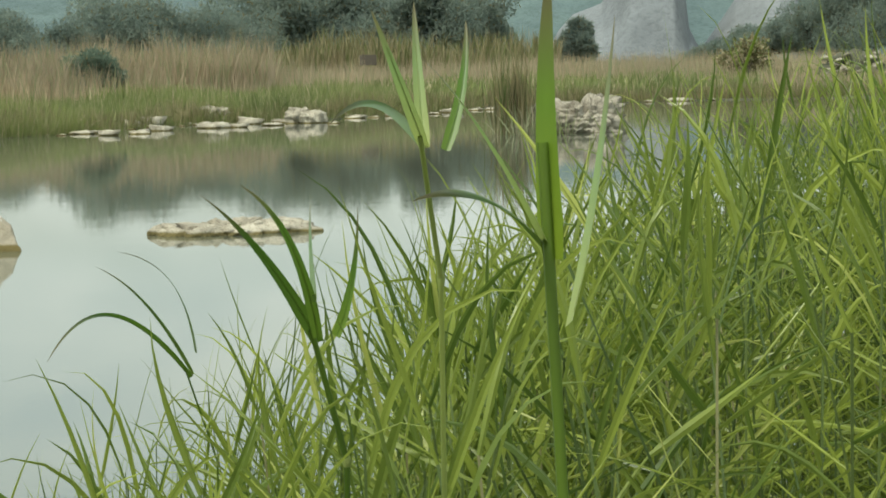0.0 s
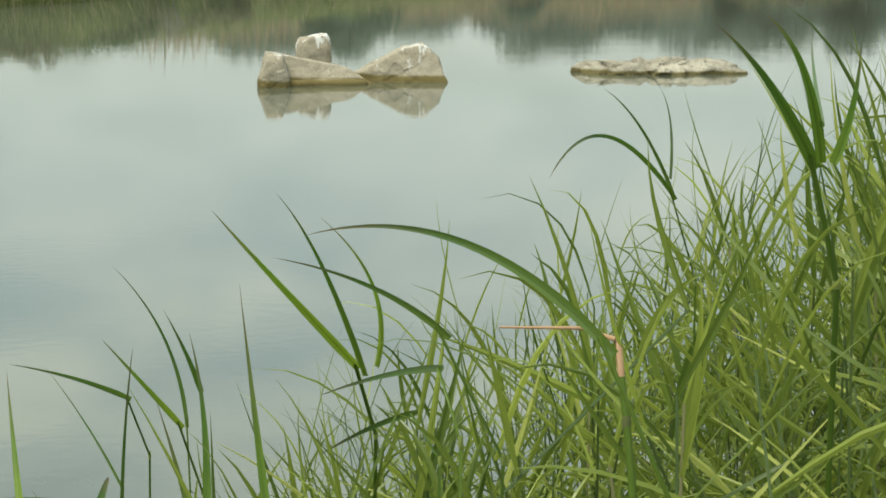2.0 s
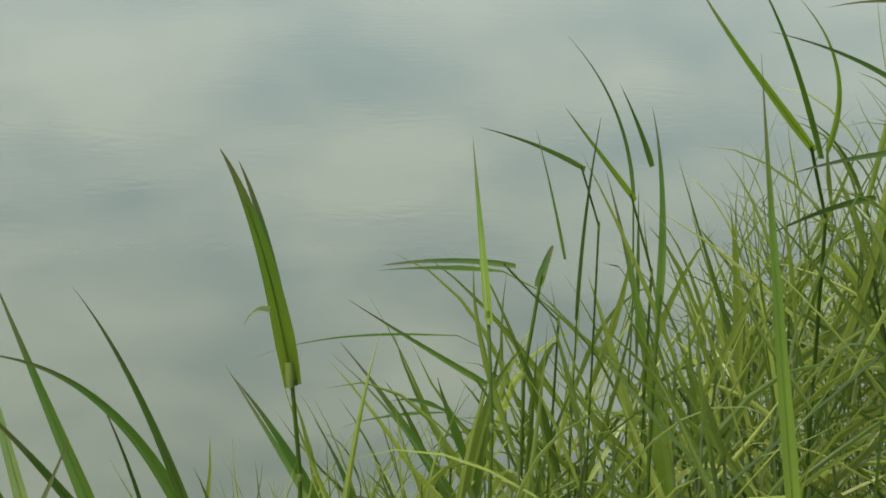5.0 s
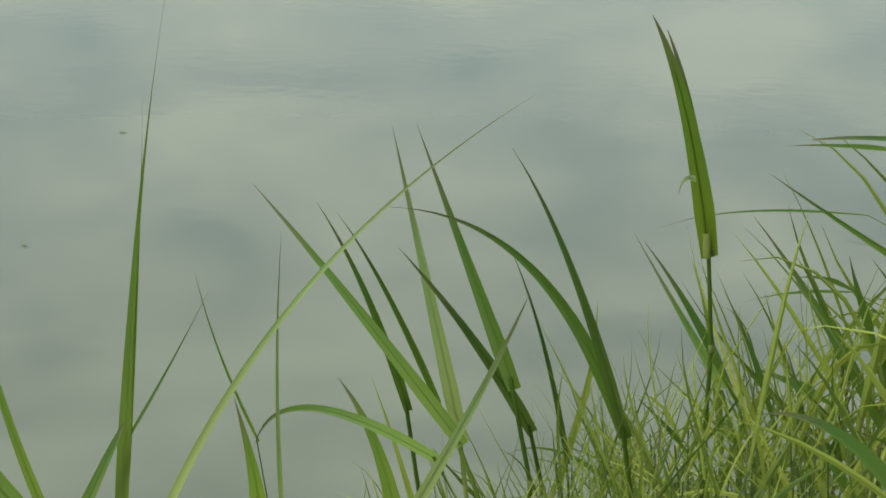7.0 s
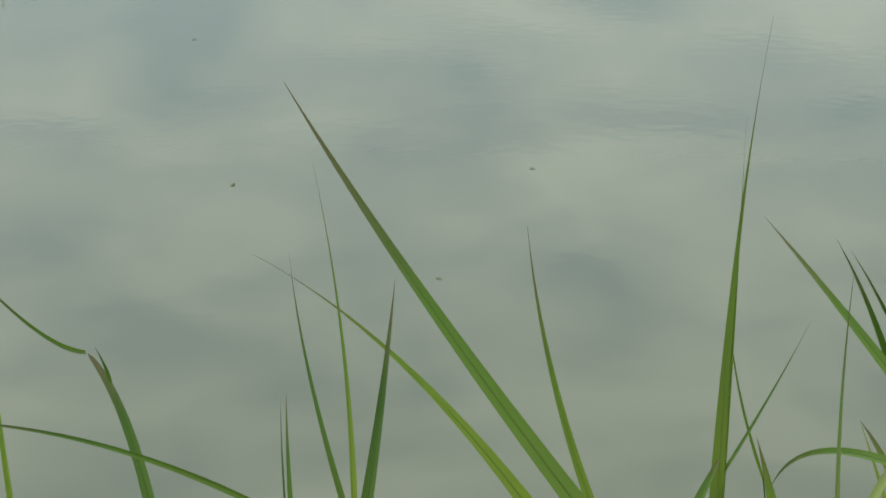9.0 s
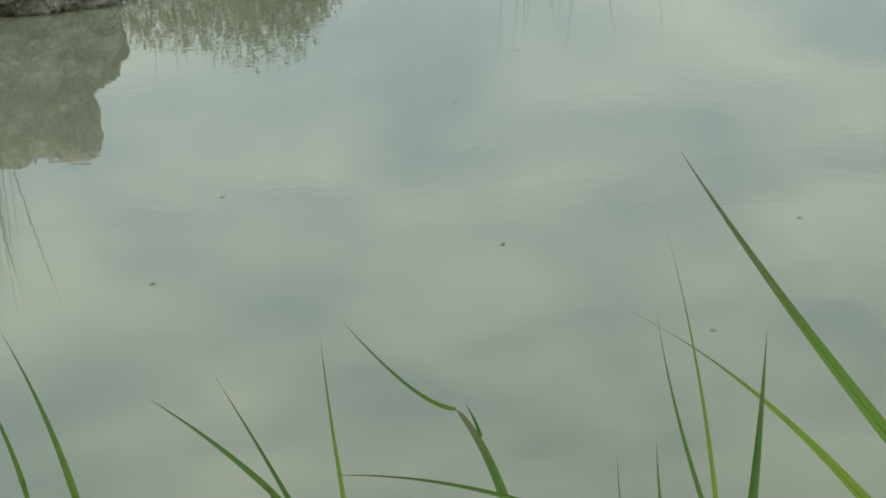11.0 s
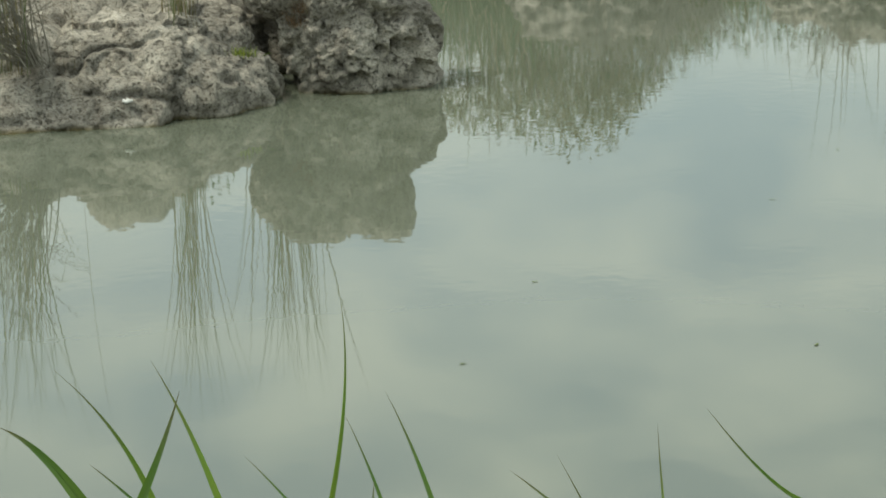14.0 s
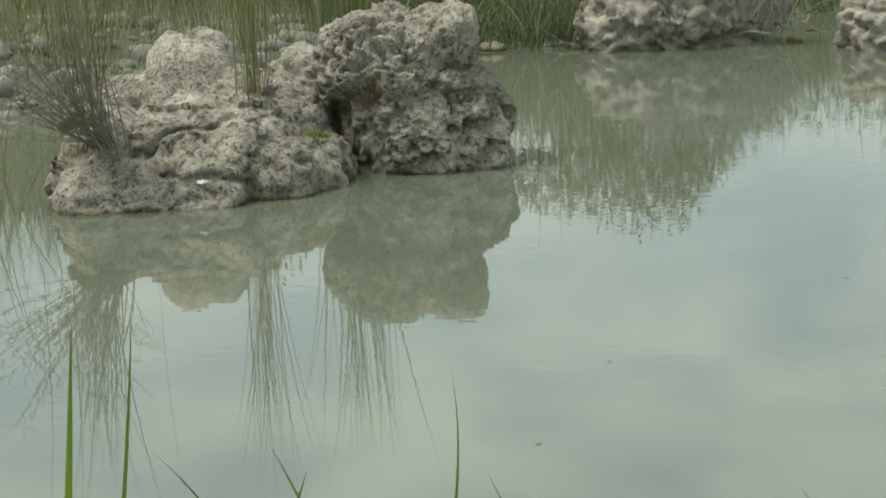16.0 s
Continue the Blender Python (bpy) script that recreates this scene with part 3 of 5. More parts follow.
rock("slab_rock", (-9.8, 94.3, 0), 8, "squared pale rock slab standing at the shore",
     rock_mesh("slab_rock", PALE, [(0, 0, 0.2, 0.95, 0.7, 0.5)], 5, 0.10, 1.6, 0, 5, 57, 0.05, -0.3, 0.06, 4.0, None, 0.08))
rock("slab_rock", (-5.5, 91.5, 0), -10, "pale tilted rock slab at the shore",
     rock_mesh("slab_rock", PALE, [(0, 0, 0.1, 0.85, 0.7, 0.42), (-0.3, 0, 0.15, 0.5, 0.6, 0.48)], 5, 0.10, 1.6, 0, 5, 58, 0.05, -0.3, 0.06, 3.0, None, 0.1))
# pale slabs and stones along the far water's edge
SLABS = [rock_mesh("shore_stone", PALE, [(0, 0, 0.05, 0.5, 0.4, 0.17), (0.15, 0.1, 0.05, 0.3, 0.3, 0.22)], 3, 0.16, 2.2, 0, 5, 51, 0, -0.1, 0, 2.6, 0.13, 0.12),
         rock_mesh("shore_stone", PALE, [(0, 0, 0.05, 0.5, 0.35, 0.26), (-0.2, 0.05, 0.1, 0.3, 0.3, 0.28)], 3, 0.17, 2.2, 0, 5, 52, 0, -0.1, 0, 2.6, 0.24, 0.12),
         rock_mesh("shore_stone", PALE, [(0, 0, 0.02, 0.5, 0.45, 0.12), (0.1, 0, 0.05, 0.35, 0.3, 0.15)], 3, 0.15, 2.2, 0, 5, 53, 0, -0.1, 0, 2.6, 0.09, 0.12)]
SHORE = [(-12.9, 81.5, 1.24), (-12.4, 87.5, 1.55), (-11.6, 88.9, 1.34), (-11.7, 79.0, 0.97), (-10.4, 83.7, 0.84), (-10.7, 80.1, 0.99), (-13.8, 84.7, 0.64), (-11.1, 90.3, 0.93),
         (-8.7, 86.4, 1.52), (-9.7, 92.1, 1.0), (-7.8, 91.3, 1.15), (-6.6, 88.4, 1.1), (-6.4, 92.7, 0.93), (-4.3, 89.7, 0.65), (-7.8, 86.5, 0.74)]
SHORE_FAR = [(-3.9, 98.3, 1.54), (-3.0, 98.7, 0.75), (-0.3, 103.3, 0.72), (0.5, 106.1, 0.92), (1.6, 110.1, 0.85), (2.4, 110.8, 0.68), (-2.3, 100.7, 0.66), (13.1, 124.4, 1.6), (11.3, 123.2, 0.57), (14.9, 125.3, 0.64), (15.0, 123.5, 0.5)]
SHORE_NEAR = [(-17.0, 56.6, 0.33), (-16.4, 56.6, 0.44), (-16.2, 57.4, 0.3), (-16.1, 58.2, 0.27), (-15.9, 59.0, 0.4), (-15.6, 59.5, 0.28), (-16.4, 76.5, 1.0), (-15.2, 73.5, 0.95), (-15.3, 76.1, 0.79), (-17.6, 56.5, 0.3)]
rnd = random.Random(8)
for x, y, w in SHORE + SHORE_FAR + SHORE_NEAR:
    ob = new("shore_stone", rnd.choice(SLABS))
    ob.matrix_world = pose(x, y, max(0.0, land_z(x, y) - 0.03), rnd.uniform(-6, 6), rnd.uniform(-6, 6), rnd.uniform(-40, 40)) @ Matrix.Diagonal((w * 0.85, w * 0.8, w * rnd.uniform(0.6, 1.0) * (1.8 if y < 60 else 1), 1))
    tagged(ob, "pale flat limestone slab at the water's edge", "stone", "shore stones")
for k in range(240):
    x, y, w = rnd.choice(SHORE + SHORE_FAR[:7])
    x, y, w = x + rnd.gauss(0, 0.9), y + rnd.gauss(0, 2.0), 0.16 + 0.36 * rnd.random() ** 2
    z = land_z(x, y)
    if z < -0.15:
        continue
    ob = new("shore_stone", rnd.choice(SLABS))
    ob.matrix_world = pose(x, y, max(0.0, z - 0.02), 0, 0, rnd.uniform(0, 360)) @ Matrix.Diagonal((w, w, w, 1))
    tagged(ob, "small pale stone at the water's edge", "stone", "shore stones")

for k in range(34):
    dx, up = rnd.uniform(-1.8, 1.8), rnd.uniform(0.8, 2.1)
    x, y = 25.1 + dx, 137.7 - 1.1 * math.sqrt(max(0.0, 1 - (dx / 2.4) ** 2 - (up / 2.4) ** 2))
    w = rnd.uniform(0.25, 0.6)
    ob = new("pile_stone", rnd.choice(SLABS))
    ob.matrix_world = pose(x, y, 0.3 + up, rnd.uniform(-25, 25), rnd.uniform(-25, 25), rnd.uniform(0, 360)) @ Matrix.Diagonal((w, w, w * 1.3, 1))
    tagged(ob, "pale broken stone in a heap above the bank", "stone", "stone heap")
heap = rock_mesh("rubble_mound", EARTH, [(0, 0, 0.2, 2.4, 1.1, 2.1)], 5, 0.10, 1.5, 0, 5, 63, 0, -0.4, 0.1, 2, None, 0.2)
tagged(new("rubble_mound", heap), "low mound of rubble above the bank", "mound").location = (25.1, 137.9, 0.3)

# grey cobbles on the bank behind the outcrop
PEBBLES = [rock_mesh("cobble", COBBLE, [(0, 0, 0.1, 0.5, 0.4, 0.28)], 3, 0.04, 2.0, 0, 5, 60 + k, 0, -0.2) for k in range(3)]
PALE_PEBBLE = rock_mesh("cobble", PALE, [(0, 0, 0.1, 0.5, 0.4, 0.28)], 3, 0.04, 2.0, 0, 5, 66, 0, -0.2)
for k in range(220):
    b, d = rnd.uniform(57, 69), rnd.uniform(-0.4, 3.6)
    r = np.interp(b, *zip(*FAR)) + d
    x, y = -math.sin(radians(b)) * r, math.cos(radians(b)) * r
    w = 0.10 + 0.34 * rnd.random() ** 2.4
    ob = new("cobble", rnd.choice(PEBBLES))
    ob.matrix_world = pose(x, y, land_z(x, y) - 0.02 * w, rnd.uniform(-10, 10), rnd.uniform(-10, 10), rnd.uniform(0, 360)) @ Matrix.Diagonal((w, w, w * rnd.uniform(0.7, 1.1), 1))
    tagged(ob, "rounded grey river cobble on the bank", "stone", "bank cobbles")
for x, y, w in ((-16.49, 15.43, 0.16), (-17.2, 16.35, 0.1), (-18.5, 13.2, 0.3), (-17.9, 13.8, 0.14)):
    ob = new("cobble", PALE_PEBBLE)
    ob.matrix_world = pose(x, y, -0.03 * w, 0, 0, 50) @ Matrix.Diagonal((w, w, w, 1))
    tagged(ob, "pale cobble lying in shallow water", "stone", "bank cobbles")

# a scrap of white litter on the outcrop
scrap = rock_mesh("litter", WHITE, [(0, 0, 0, 0.035, 0.02, 0.012), (0.02, 0.015, 0.005, 0.02, 0.02, 0.012)], 3, 0.012, 30, 0, 5, 77, 0, -0.02)
tagged(new("litter", scrap), "small crumpled white scrap on the rock", "litter").location = (-12.30, 6.33, 0.15)


def house(x, y, z, w, turn):
    """A small far house: walls, a pitched roof, windows."""
    ob = new("house", None)
    ob.matrix_world = pose(x, y, z, 0, 0, turn)
    box = [(-w, -w * 0.7, -3), (w, -w * 0.7, -3), (w, w * 0.7, -3), (-w, w * 0.7, -3), (-w, -w * 0.7, w), (w, -w * 0.7, w), (w, w * 0.7, w), (-w, w * 0.7, w)]
    part("wall", mesh_of("wall", box, [(0, 1, 5, 4), (1, 2, 6, 5), (2, 3, 7, 6), (3, 0, 4, 7), (4, 5, 6, 7)], WHITE), ob)
    e, h = w * 1.12, w * 0.82
    gable = [(-e, -h, w + 0.01), (e, -h, w + 0.01), (e, h, w + 0.01), (-e, h, w + 0.01), (-e, 0, w * 1.6), (e, 0, w * 1.6)]
    part("roof", mesh_of("roof", gable, [(0, 1, 5, 4), (2, 3, 4, 5), (0, 4, 3), (1, 2, 5), (0, 3, 2, 1)], WHITE), ob)
    for k in (-0.5, 0.5):
        a = k * w
        part("window", mesh_of("window", [(a - w * 0.2, -w * 0.7 - 0.05, 0), (a + w * 0.2, -w * 0.7 - 0.05, 0), (a + w * 0.2, -w * 0.7 - 0.05, w * 0.5), (a - w * 0.2, -w * 0.7 - 0.05, w * 0.5)], [(0, 1, 2, 3)], TWIG), ob)
    tagged(ob, "small white house on the far hillside", "house", "hillside houses")


def on_hill(bearing, rise):
    """The spot on the far mountain in that direction."""
    v = np.array([q.co for q in bpy.data.objects["hill_far"].data.vertices])
    b = np.degrees(np.arctan2(-v[:, 0], v[:, 1]))
    e = (v[:, 2] - 2.2) / np.hypot(v[:, 0], v[:, 1])
    return v[np.argmin((b - bearing) ** 2 + np.degrees(e - rise) ** 2)]


house(*on_hill(-7.65, 0.0322), 2.6, 10)
house(*on_hill(3.74, 0.0322), 5.0, -5)


# ---- growth ----
def polar(bearing, r):
    a = np.radians(bearing)
    return -np.sin(a) * r, np.cos(a) * r


def field(name, mat, label, count, b0, b1, d0, d1, height, width, droop, seed, lean=0.2, steps=4, power=1.0, tuft=0.0):
    """Uncountable grass behind the far shore, between bearings b0 and b1 and d0 to d1 metres inland; tuft: how far it gathers in clumps."""
    r = np.random.RandomState(seed)
    b, d = r.uniform(b0, b1, count), d0 + (d1 - d0) * r.uniform(0, 1, count) ** power
    x, y = polar(b, np.interp(b, *zip(*FAR)) + d)
    q = np.stack([x, y, 0 * x], -1)
    grow = np.clip(1 + 0.35 * lattice(q * 0.22, seed) + 0.25 * lattice(q * 0.9, seed + 1), 0.4, 1.7)
    if tuft:
        keep = lattice(q * tuft, seed + 2) > r.uniform(-0.6, 0.5, count)
        x, y, q, grow, b = x[keep], y[keep], q[keep], grow[keep], b[keep]
    q[:, 2] = land(x, y) - 0.06
    n = len(x)
    v, f = blades(q, r.uniform(0, 6.283, n), r.uniform(*height, n) * grow, r.uniform(*width, n), np.abs(r.normal(0, lean, n)), r.uniform(*droop, n), steps, r.uniform(-1.5, 1.5, n))
    return tagged(new(name, mesh_of(name, v, f, mat)), label, "grass", kind="stuff")


field("far_grass", FAR_GREEN, "tall light green grass along the far shore", 52000, -1, 27, 0.4, 13, (0.5, 1.05), (0.010, 0.026), (0.1, 0.9), 3, 0.15, 3, 0.8)
field("shore_straw", REED_DRY, "straw-coloured stems at the foot of the far grass", 20000, -12, 15.2, 0.0, 2.6, (0.35, 0.9), (0.015, 0.035), (0.1, 0.9), 4, 0.2, 3)
field("shore_fringe", FAR_GREEN, "green grass hanging over the far water's edge", 12000, -1, 27, -0.35, 1.4, (0.3, 0.75), (0.010, 0.026), (0.2, 1.3), 14, 0.3, 3)
field("shore_hem", FAR_GREEN, "long grass hiding the foot of the far bank", 16000, 9, 27, -0.7, 1.6, (0.35, 0.9), (0.008, 0.02), (0.3, 1.4), 24, 0.35, 3)
field("far_scrub", BANK_DARK, "dark low scrub along the far bank", 16000, 18.5, 28, 0.0, 5, (0.5, 1.2), (0.012, 0.03), (0.3, 1.4), 27, 0.4, 3)
field("tall_straw", FAR_DRY, "tall tan grass before the far bushes", 11000, 4.2, 12.9, 24, 40, (1.6, 3.0), (0.03, 0.07), (0.1, 0.8), 28, 0.15, 3)
field("plume_edge", FAR_DRY, "tan plume grass beside the dark bush", 1600, 14.4, 18.5, 16, 34, (1.2, 2.4), (0.04, 0.11), (0.1, 0.8), 15, 0.15, 3)
field("valley_grass", FAR_GREEN, "low green growth on the far flat", 14000, -15, 9, 1.0, 26, (0.5, 1.1), (0.04, 0.12), (0.2, 1.0), 5, 0.3, 3, 1.0, 0.12)
field("dry_grass", FAR_DRY, "dry pinkish-brown grass across the valley floor", 46000, -15, 12, 16, 75, (0.8, 1.8), (0.016, 0.045), (0.1, 0.9), 6, 0.15, 3, 0.8)
field("plume_grass", FAR_DRY, "tan plume grass behind the shore", 5200, 9.5, 12.6, 22, 40, (0.9, 2.3), (0.03, 0.08), (0.1, 0.8), 7, 0.15, 3)
field("heap_grass", FAR_DRY, "dry grass round the rubble mound", 2600, -12.5, -8, 2, 11, (0.6, 1.4), (0.03, 0.08), (0.1, 0.9), 16, 0.2, 3)
field("plume_line", REED_DRY, "pale line of plume grass before the trees", 2000, -3, 4.5, 62, 74, (2.6, 3.4), (0.08, 0.18), (0.1, 0.8), 17, 0.12, 3)
field("bank_growth", BANK_DARK, "dense dark green grass on the opposite bank", 20000, 26, 59, 0.3, 9, (0.6, 1.4), (0.007, 0.018), (0.3, 1.3), 8, 0.2, 4, 0.8)
field("bank_straw", BROWN_REED, "dry brown stems on the opposite bank", 1600, 38, 58, 0.5, 6, (0.7, 1.9), (0.006, 0.016), (0.0, 0.6), 9, 0.2, 4, 0.9)
field("back_growth", PALE_GROWTH, "tall grey-green grass behind the cobble bank", 9000, 58, 85, 4.4, 12, (0.9, 2.1), (0.010, 0.026), (0.1, 1.0), 18, 0.2, 4, 0.8)
field("cobble_grass", PALE_GROWTH, "short grass growing between the cobbles", 11000, 55, 78, 0.1, 5, (0.15, 0.55), (0.006, 0.014), (0.2, 1.4), 20, 0.4, 4, 1.0, 0.8)
field("back_straw", BROWN_REED, "dry stems between the cobbles", 2600, 58, 80, 1.0, 8, (0.6, 1.7), (0.006, 0.014), (0.0, 0.6), 19, 0.2, 4, 0.9)
field("bank_edge", BANK_DARK, "grass hanging over the opposite water's edge", 1500, 40, 56, -0.05, 0.6, (0.4, 0.9), (0.008, 0.02), (0.8, 2.0), 10, 0.5, 5)


def clump(name, mat, label, at, count, height, width, spread, lean, droop, seed, category="reeds"):
    """A stand of reeds on one root: separate stems, counted as one plant."""
    r = np.random.RandomState(seed)
    base = np.stack([r.normal(0, spread, count), r.normal(0, spread, count), np.zeros(count)], -1)
    v, f = blades(base, r.uniform(0, 6.283, count), r.uniform(*height, count), r.uniform(*width, count), np.abs(r.normal(0, lean, count)), r.uniform(*droop, count), 6, r.uniform(-1.5, 1.5, count))
    ob = new(name, None)
    ob.location = at
    part("leaves", mesh_of("leaves", v, f, mat), ob)
    return tagged(ob, label, category)


clump("reed_clump", BROWN_REED, "tall brown reed clump beside the far boulder", (2.25, 71.6, -0.1), 170, (2.0, 3.1), (0.02, 0.05), 0.32, 0.08, (0.05, 0.5), 21)
clump("reed_clump", PALE_GROWTH, "low brown-green growth at the foot of the far boulder", (2.9, 71.2, -0.05), 260, (0.4, 1.1), (0.02, 0.05), 0.55, 0.3, (0.1, 1.0), 26)
clump("reed_clump", BROWN_REED, "thin dry reeds growing out of the rock", (-12.9, 7.1, 0.36), 44, (1.3, 1.95), (0.005, 0.010), 0.06, 0.08, (0.05, 0.35), 22)
clump("reed_clump", BROWN_REED, "dry brown reeds on the rocky outcrop", (-12.75, 5.78, 0.33), 34, (1.2, 1.95), (0.005, 0.010), 0.11, 0.12, (0.05, 0.4), 23)
clump("reed_clump", BROWN_REED, "dry reeds behind the boulder", (-14.6, 8.9, 0.2), 60, (2.0, 2.6), (0.008, 0.014), 0.10, 0.07, (0.05, 0.4), 24)
clump("reed_clump", BROWN_REED, "brown reeds beside the outcrop", (-13.2, 5.3, -0.05), 30, (0.5, 1.3), (0.004, 0.008), 0.10, 0.25, (0.1, 0.8), 25)
for k, (b, r) in enumerate(((43.5, 28.0), (41.8, 29.5), (40.2, 30.6), (38.2, 32.6), (26.5, 46.0))):
    x, y = polar(b, r)
    clump("tall_reed", BROWN_REED, "tall thin reeds on the opposite bank", (float(x), float(y), 0.0), 9, (2.4, 3.6), (0.012, 0.02), 0.15, 0.10, (0.05, 0.4), 30 + k)


def twig_bush(at, count, height, seed, label, lean_to=None, mat=TWIG, thick=0.006):
    """A leafless bush: forked grey twigs from one foot."""
    r = random.Random(seed)
    ob = new("twig_bush", None)
    ob.location = at
    for k in range(count):
        a, lean, h = r.uniform(0, 6.283), r.uniform(0.1, 0.9), r.uniform(*height)
        if lean_to is not None:
            a, lean = lean_to + r.gauss(0, 0.6), abs(r.gauss(0.74, 0.32))
        q, line, ang = Vector((r.gauss(0, 0.05), r.gauss(0, 0.05), 0)), [], lean
        for i in range(7):
            line.append(q.copy())
            ang += r.gauss(0.0, 0.07)
            a += r.gauss(0, 0.12)
            q = q + Vector((math.cos(a) * math.sin(ang), math.sin(a) * math.sin(ang), math.cos(ang))) * h / 6
        twig = part("twig", mesh_of("twig", *tube(line, [thick * (1 - 0.117 * i) for i in range(7)], 4), mat), ob)
        for i in (2, 3, 4, 5):
            side = [line[i], line[i] + Vector((r.gauss(0, 0.06), r.gauss(0, 0.06), 0.07)), line[i] + Vector((r.gauss(0, 0.11), r.gauss(0, 0.11), 0.17))]
            part("side_twig", mesh_of("side_twig", *tube(side, [thick * 0.5, thick * 0.4, thick * 0.25], 3), mat), twig)
    return tagged(ob, label, "bush")


twig_bush((-12.65, 5.92, 0.38), 58, (0.6, 1.3), 3, "leafless grey-brown bush on the rocky outcrop", -2.18, GREY_TWIG, 0.0048)


def dead_branch(at, turn, length, seed):
    """A fallen branch: a crooked limb with forked side twigs, lying half against the rock."""
    r = random.Random(seed)
    q, a, up, line = Vector((0, 0, 0)), 0.0, r.uniform(0.15, 0.6), []
    for i in range(9):
        line.append(q.copy())
        a += r.gauss(0, 0.22)
        up += r.gauss(-0.07, 0.15)
        q = q + Vector((math.cos(a) * math.cos(up), math.sin(a) * math.cos(up), math.sin(up))) * length / 8
    ob = new("dead_branch", None)
    ob.matrix_world = pose(*at, 0, 0, turn)
    limb = part("limb", mesh_of("limb", *tube(line, [0.018 - 0.0017 * i for i in range(9)], 6), DEAD), ob)
    for i in range(2, 8):
        side = [line[i]]
        way_out = Vector((r.gauss(0.4, 0.5), r.gauss(0, 0.7), r.gauss(0.25, 0.5))).normalized()
        for k in range(4):
            way_out = (way_out + Vector((r.gauss(0, 0.25), r.gauss(0, 0.25), r.gauss(0, 0.25)))).normalized()
            side.append(side[-1] + way_out * length * 0.09)
        part("twig", mesh_of("twig", *tube(side, [0.009, 0.007, 0.005, 0.004, 0.002], 4), DEAD), limb)
    tagged(ob, "weathered grey dead branch lying against the bank rock", "branch", "dead branches")


for k, (x, y, z, turn, length) in enumerate(((-17.9, 13.9, 0.02, 40, 1.0), (-17.6, 14.0, 0.1, 70, 0.9), (-17.5, 14.2, 0.05, 140, 0.9), (-16.7, 15.2, 0.05, 100, 0.6), (-16.5, 15.1, 0.1, 200, 0.7), (-16.8, 14.9, 0.3, 110, 0.8), (-18.3, 13.7, 0.02, 35, 0.9), (-16.6, 15.3, 0.2, 150, 0.6))):
    dead_branch((x, y, z), turn, length, 60 + k)
for k, (x, y, z, n) in enumerate(((-17.5, 14.3, 0.1, 20), (-16.7, 15.2, 0.1, 18), (-17.1, 14.5, 0.45, 24), (-16.9, 15.0, 0.5, 24), (-15.4, 15.7, 0.45, 20), (-17.3, 14.4, 0.3, 24), (-16.6, 14.9, 0.25, 24), (-16.5, 15.3, 0.2, 24), (-17.7, 14.5, 0.3, 24), (-17.0, 14.3, 0.2, 22))):
    twig_bush((x, y, z), n, (0.35, 0.75), 40 + k, "leafless grey brush at the foot of the bank rock", None, DEAD, 0.006)


def leafy(name, at, width, height, count, mat, label, seed, size=(0.25, 0.5), trunk=0.12, category="bush"):
    """A shrub or tree: trunk, limbs, and a crown of many small leaf sprays in uneven masses."""
    r = np.random.RandomState(seed)
    ob = new(name, None)
    ob.location = at
    part("trunk", mesh_of("trunk", *tube([(0, 0, -0.3), (0.05 * width, 0, height * 0.3), (0, 0.04 * width, height * 0.62)], [trunk, trunk * 0.7, trunk * 0.3], 6), TWIG), ob)
    lobes = []
    for k in range(11):
        a, q = r.uniform(0, 6.283), r.uniform(0.05, 0.38)
        c = np.array([math.cos(a) * q * width, math.sin(a) * q * width, height * r.uniform(0.2, 0.8)])
        c[2] *= 1 - 0.5 * (q - 0.1)
        lobes.append((c, np.array([width, width, height * 0.9]) * r.uniform(0.17, 0.27)))
        part("limb", mesh_of("limb", *tube([(0, 0, height * 0.2), tuple(c * (0.5, 0.5, 0.75)), tuple(c)], [trunk * 0.5, trunk * 0.3, trunk * 0.12], 4), TWIG), ob)
    per, pts = count // 11, []
    for c, s in lobes:
        d = r.normal(size=(per, 3))
        d /= np.linalg.norm(d, axis=1)[:, None]
        pts.append(c + d * s * r.uniform(0.5, 1.08, (per, 1)))
    pts = np.concatenate(pts)
    n = len(pts)
    v, f = blades(pts, r.uniform(0, 6.283, n), r.uniform(*size, n), r.uniform(*size, n) * 0.6, r.uniform(0.2, 1.9, n), r.uniform(0.1, 1.0, n), 2 if count < 3000 else 1, r.uniform(-1.5, 1.5, n))
    part("crown", mesh_of("crown", v, f, mat), ob)
    return tagged(ob, label, category)


def at_bearing(b, r):
    x, y = polar(b, r)
    return float(x), float(y), land_z(float(x), float(y)) - 0.1


for k, (b, r, w, h) in enumerate(((9.51, 132, 6.0, 4.6), (8.30, 136, 8.0, 6.4), (7.58, 138, 8.0, 7.0), (6.79, 140, 7.0, 6.4), (5.72, 142, 7.0, 5.4), (4.79, 150, 7.0, 6.0), (8.94, 112, 3.4, 2.7), (13.19, 96, 4.6, 3.8), (13.60, 101, 4.6, 3.8), (6.29, 146, 7.0, 6.0),
                                   (10.37, 150, 8.0, 5.6), (11.23, 150, 8.0, 5.6), (12.52, 140, 8.0, 5.4), (13.95, 120, 7.0, 4.6), (15.53, 110, 7.0, 4.4))):
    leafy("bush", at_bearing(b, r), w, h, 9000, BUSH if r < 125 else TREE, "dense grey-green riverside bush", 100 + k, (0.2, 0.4))
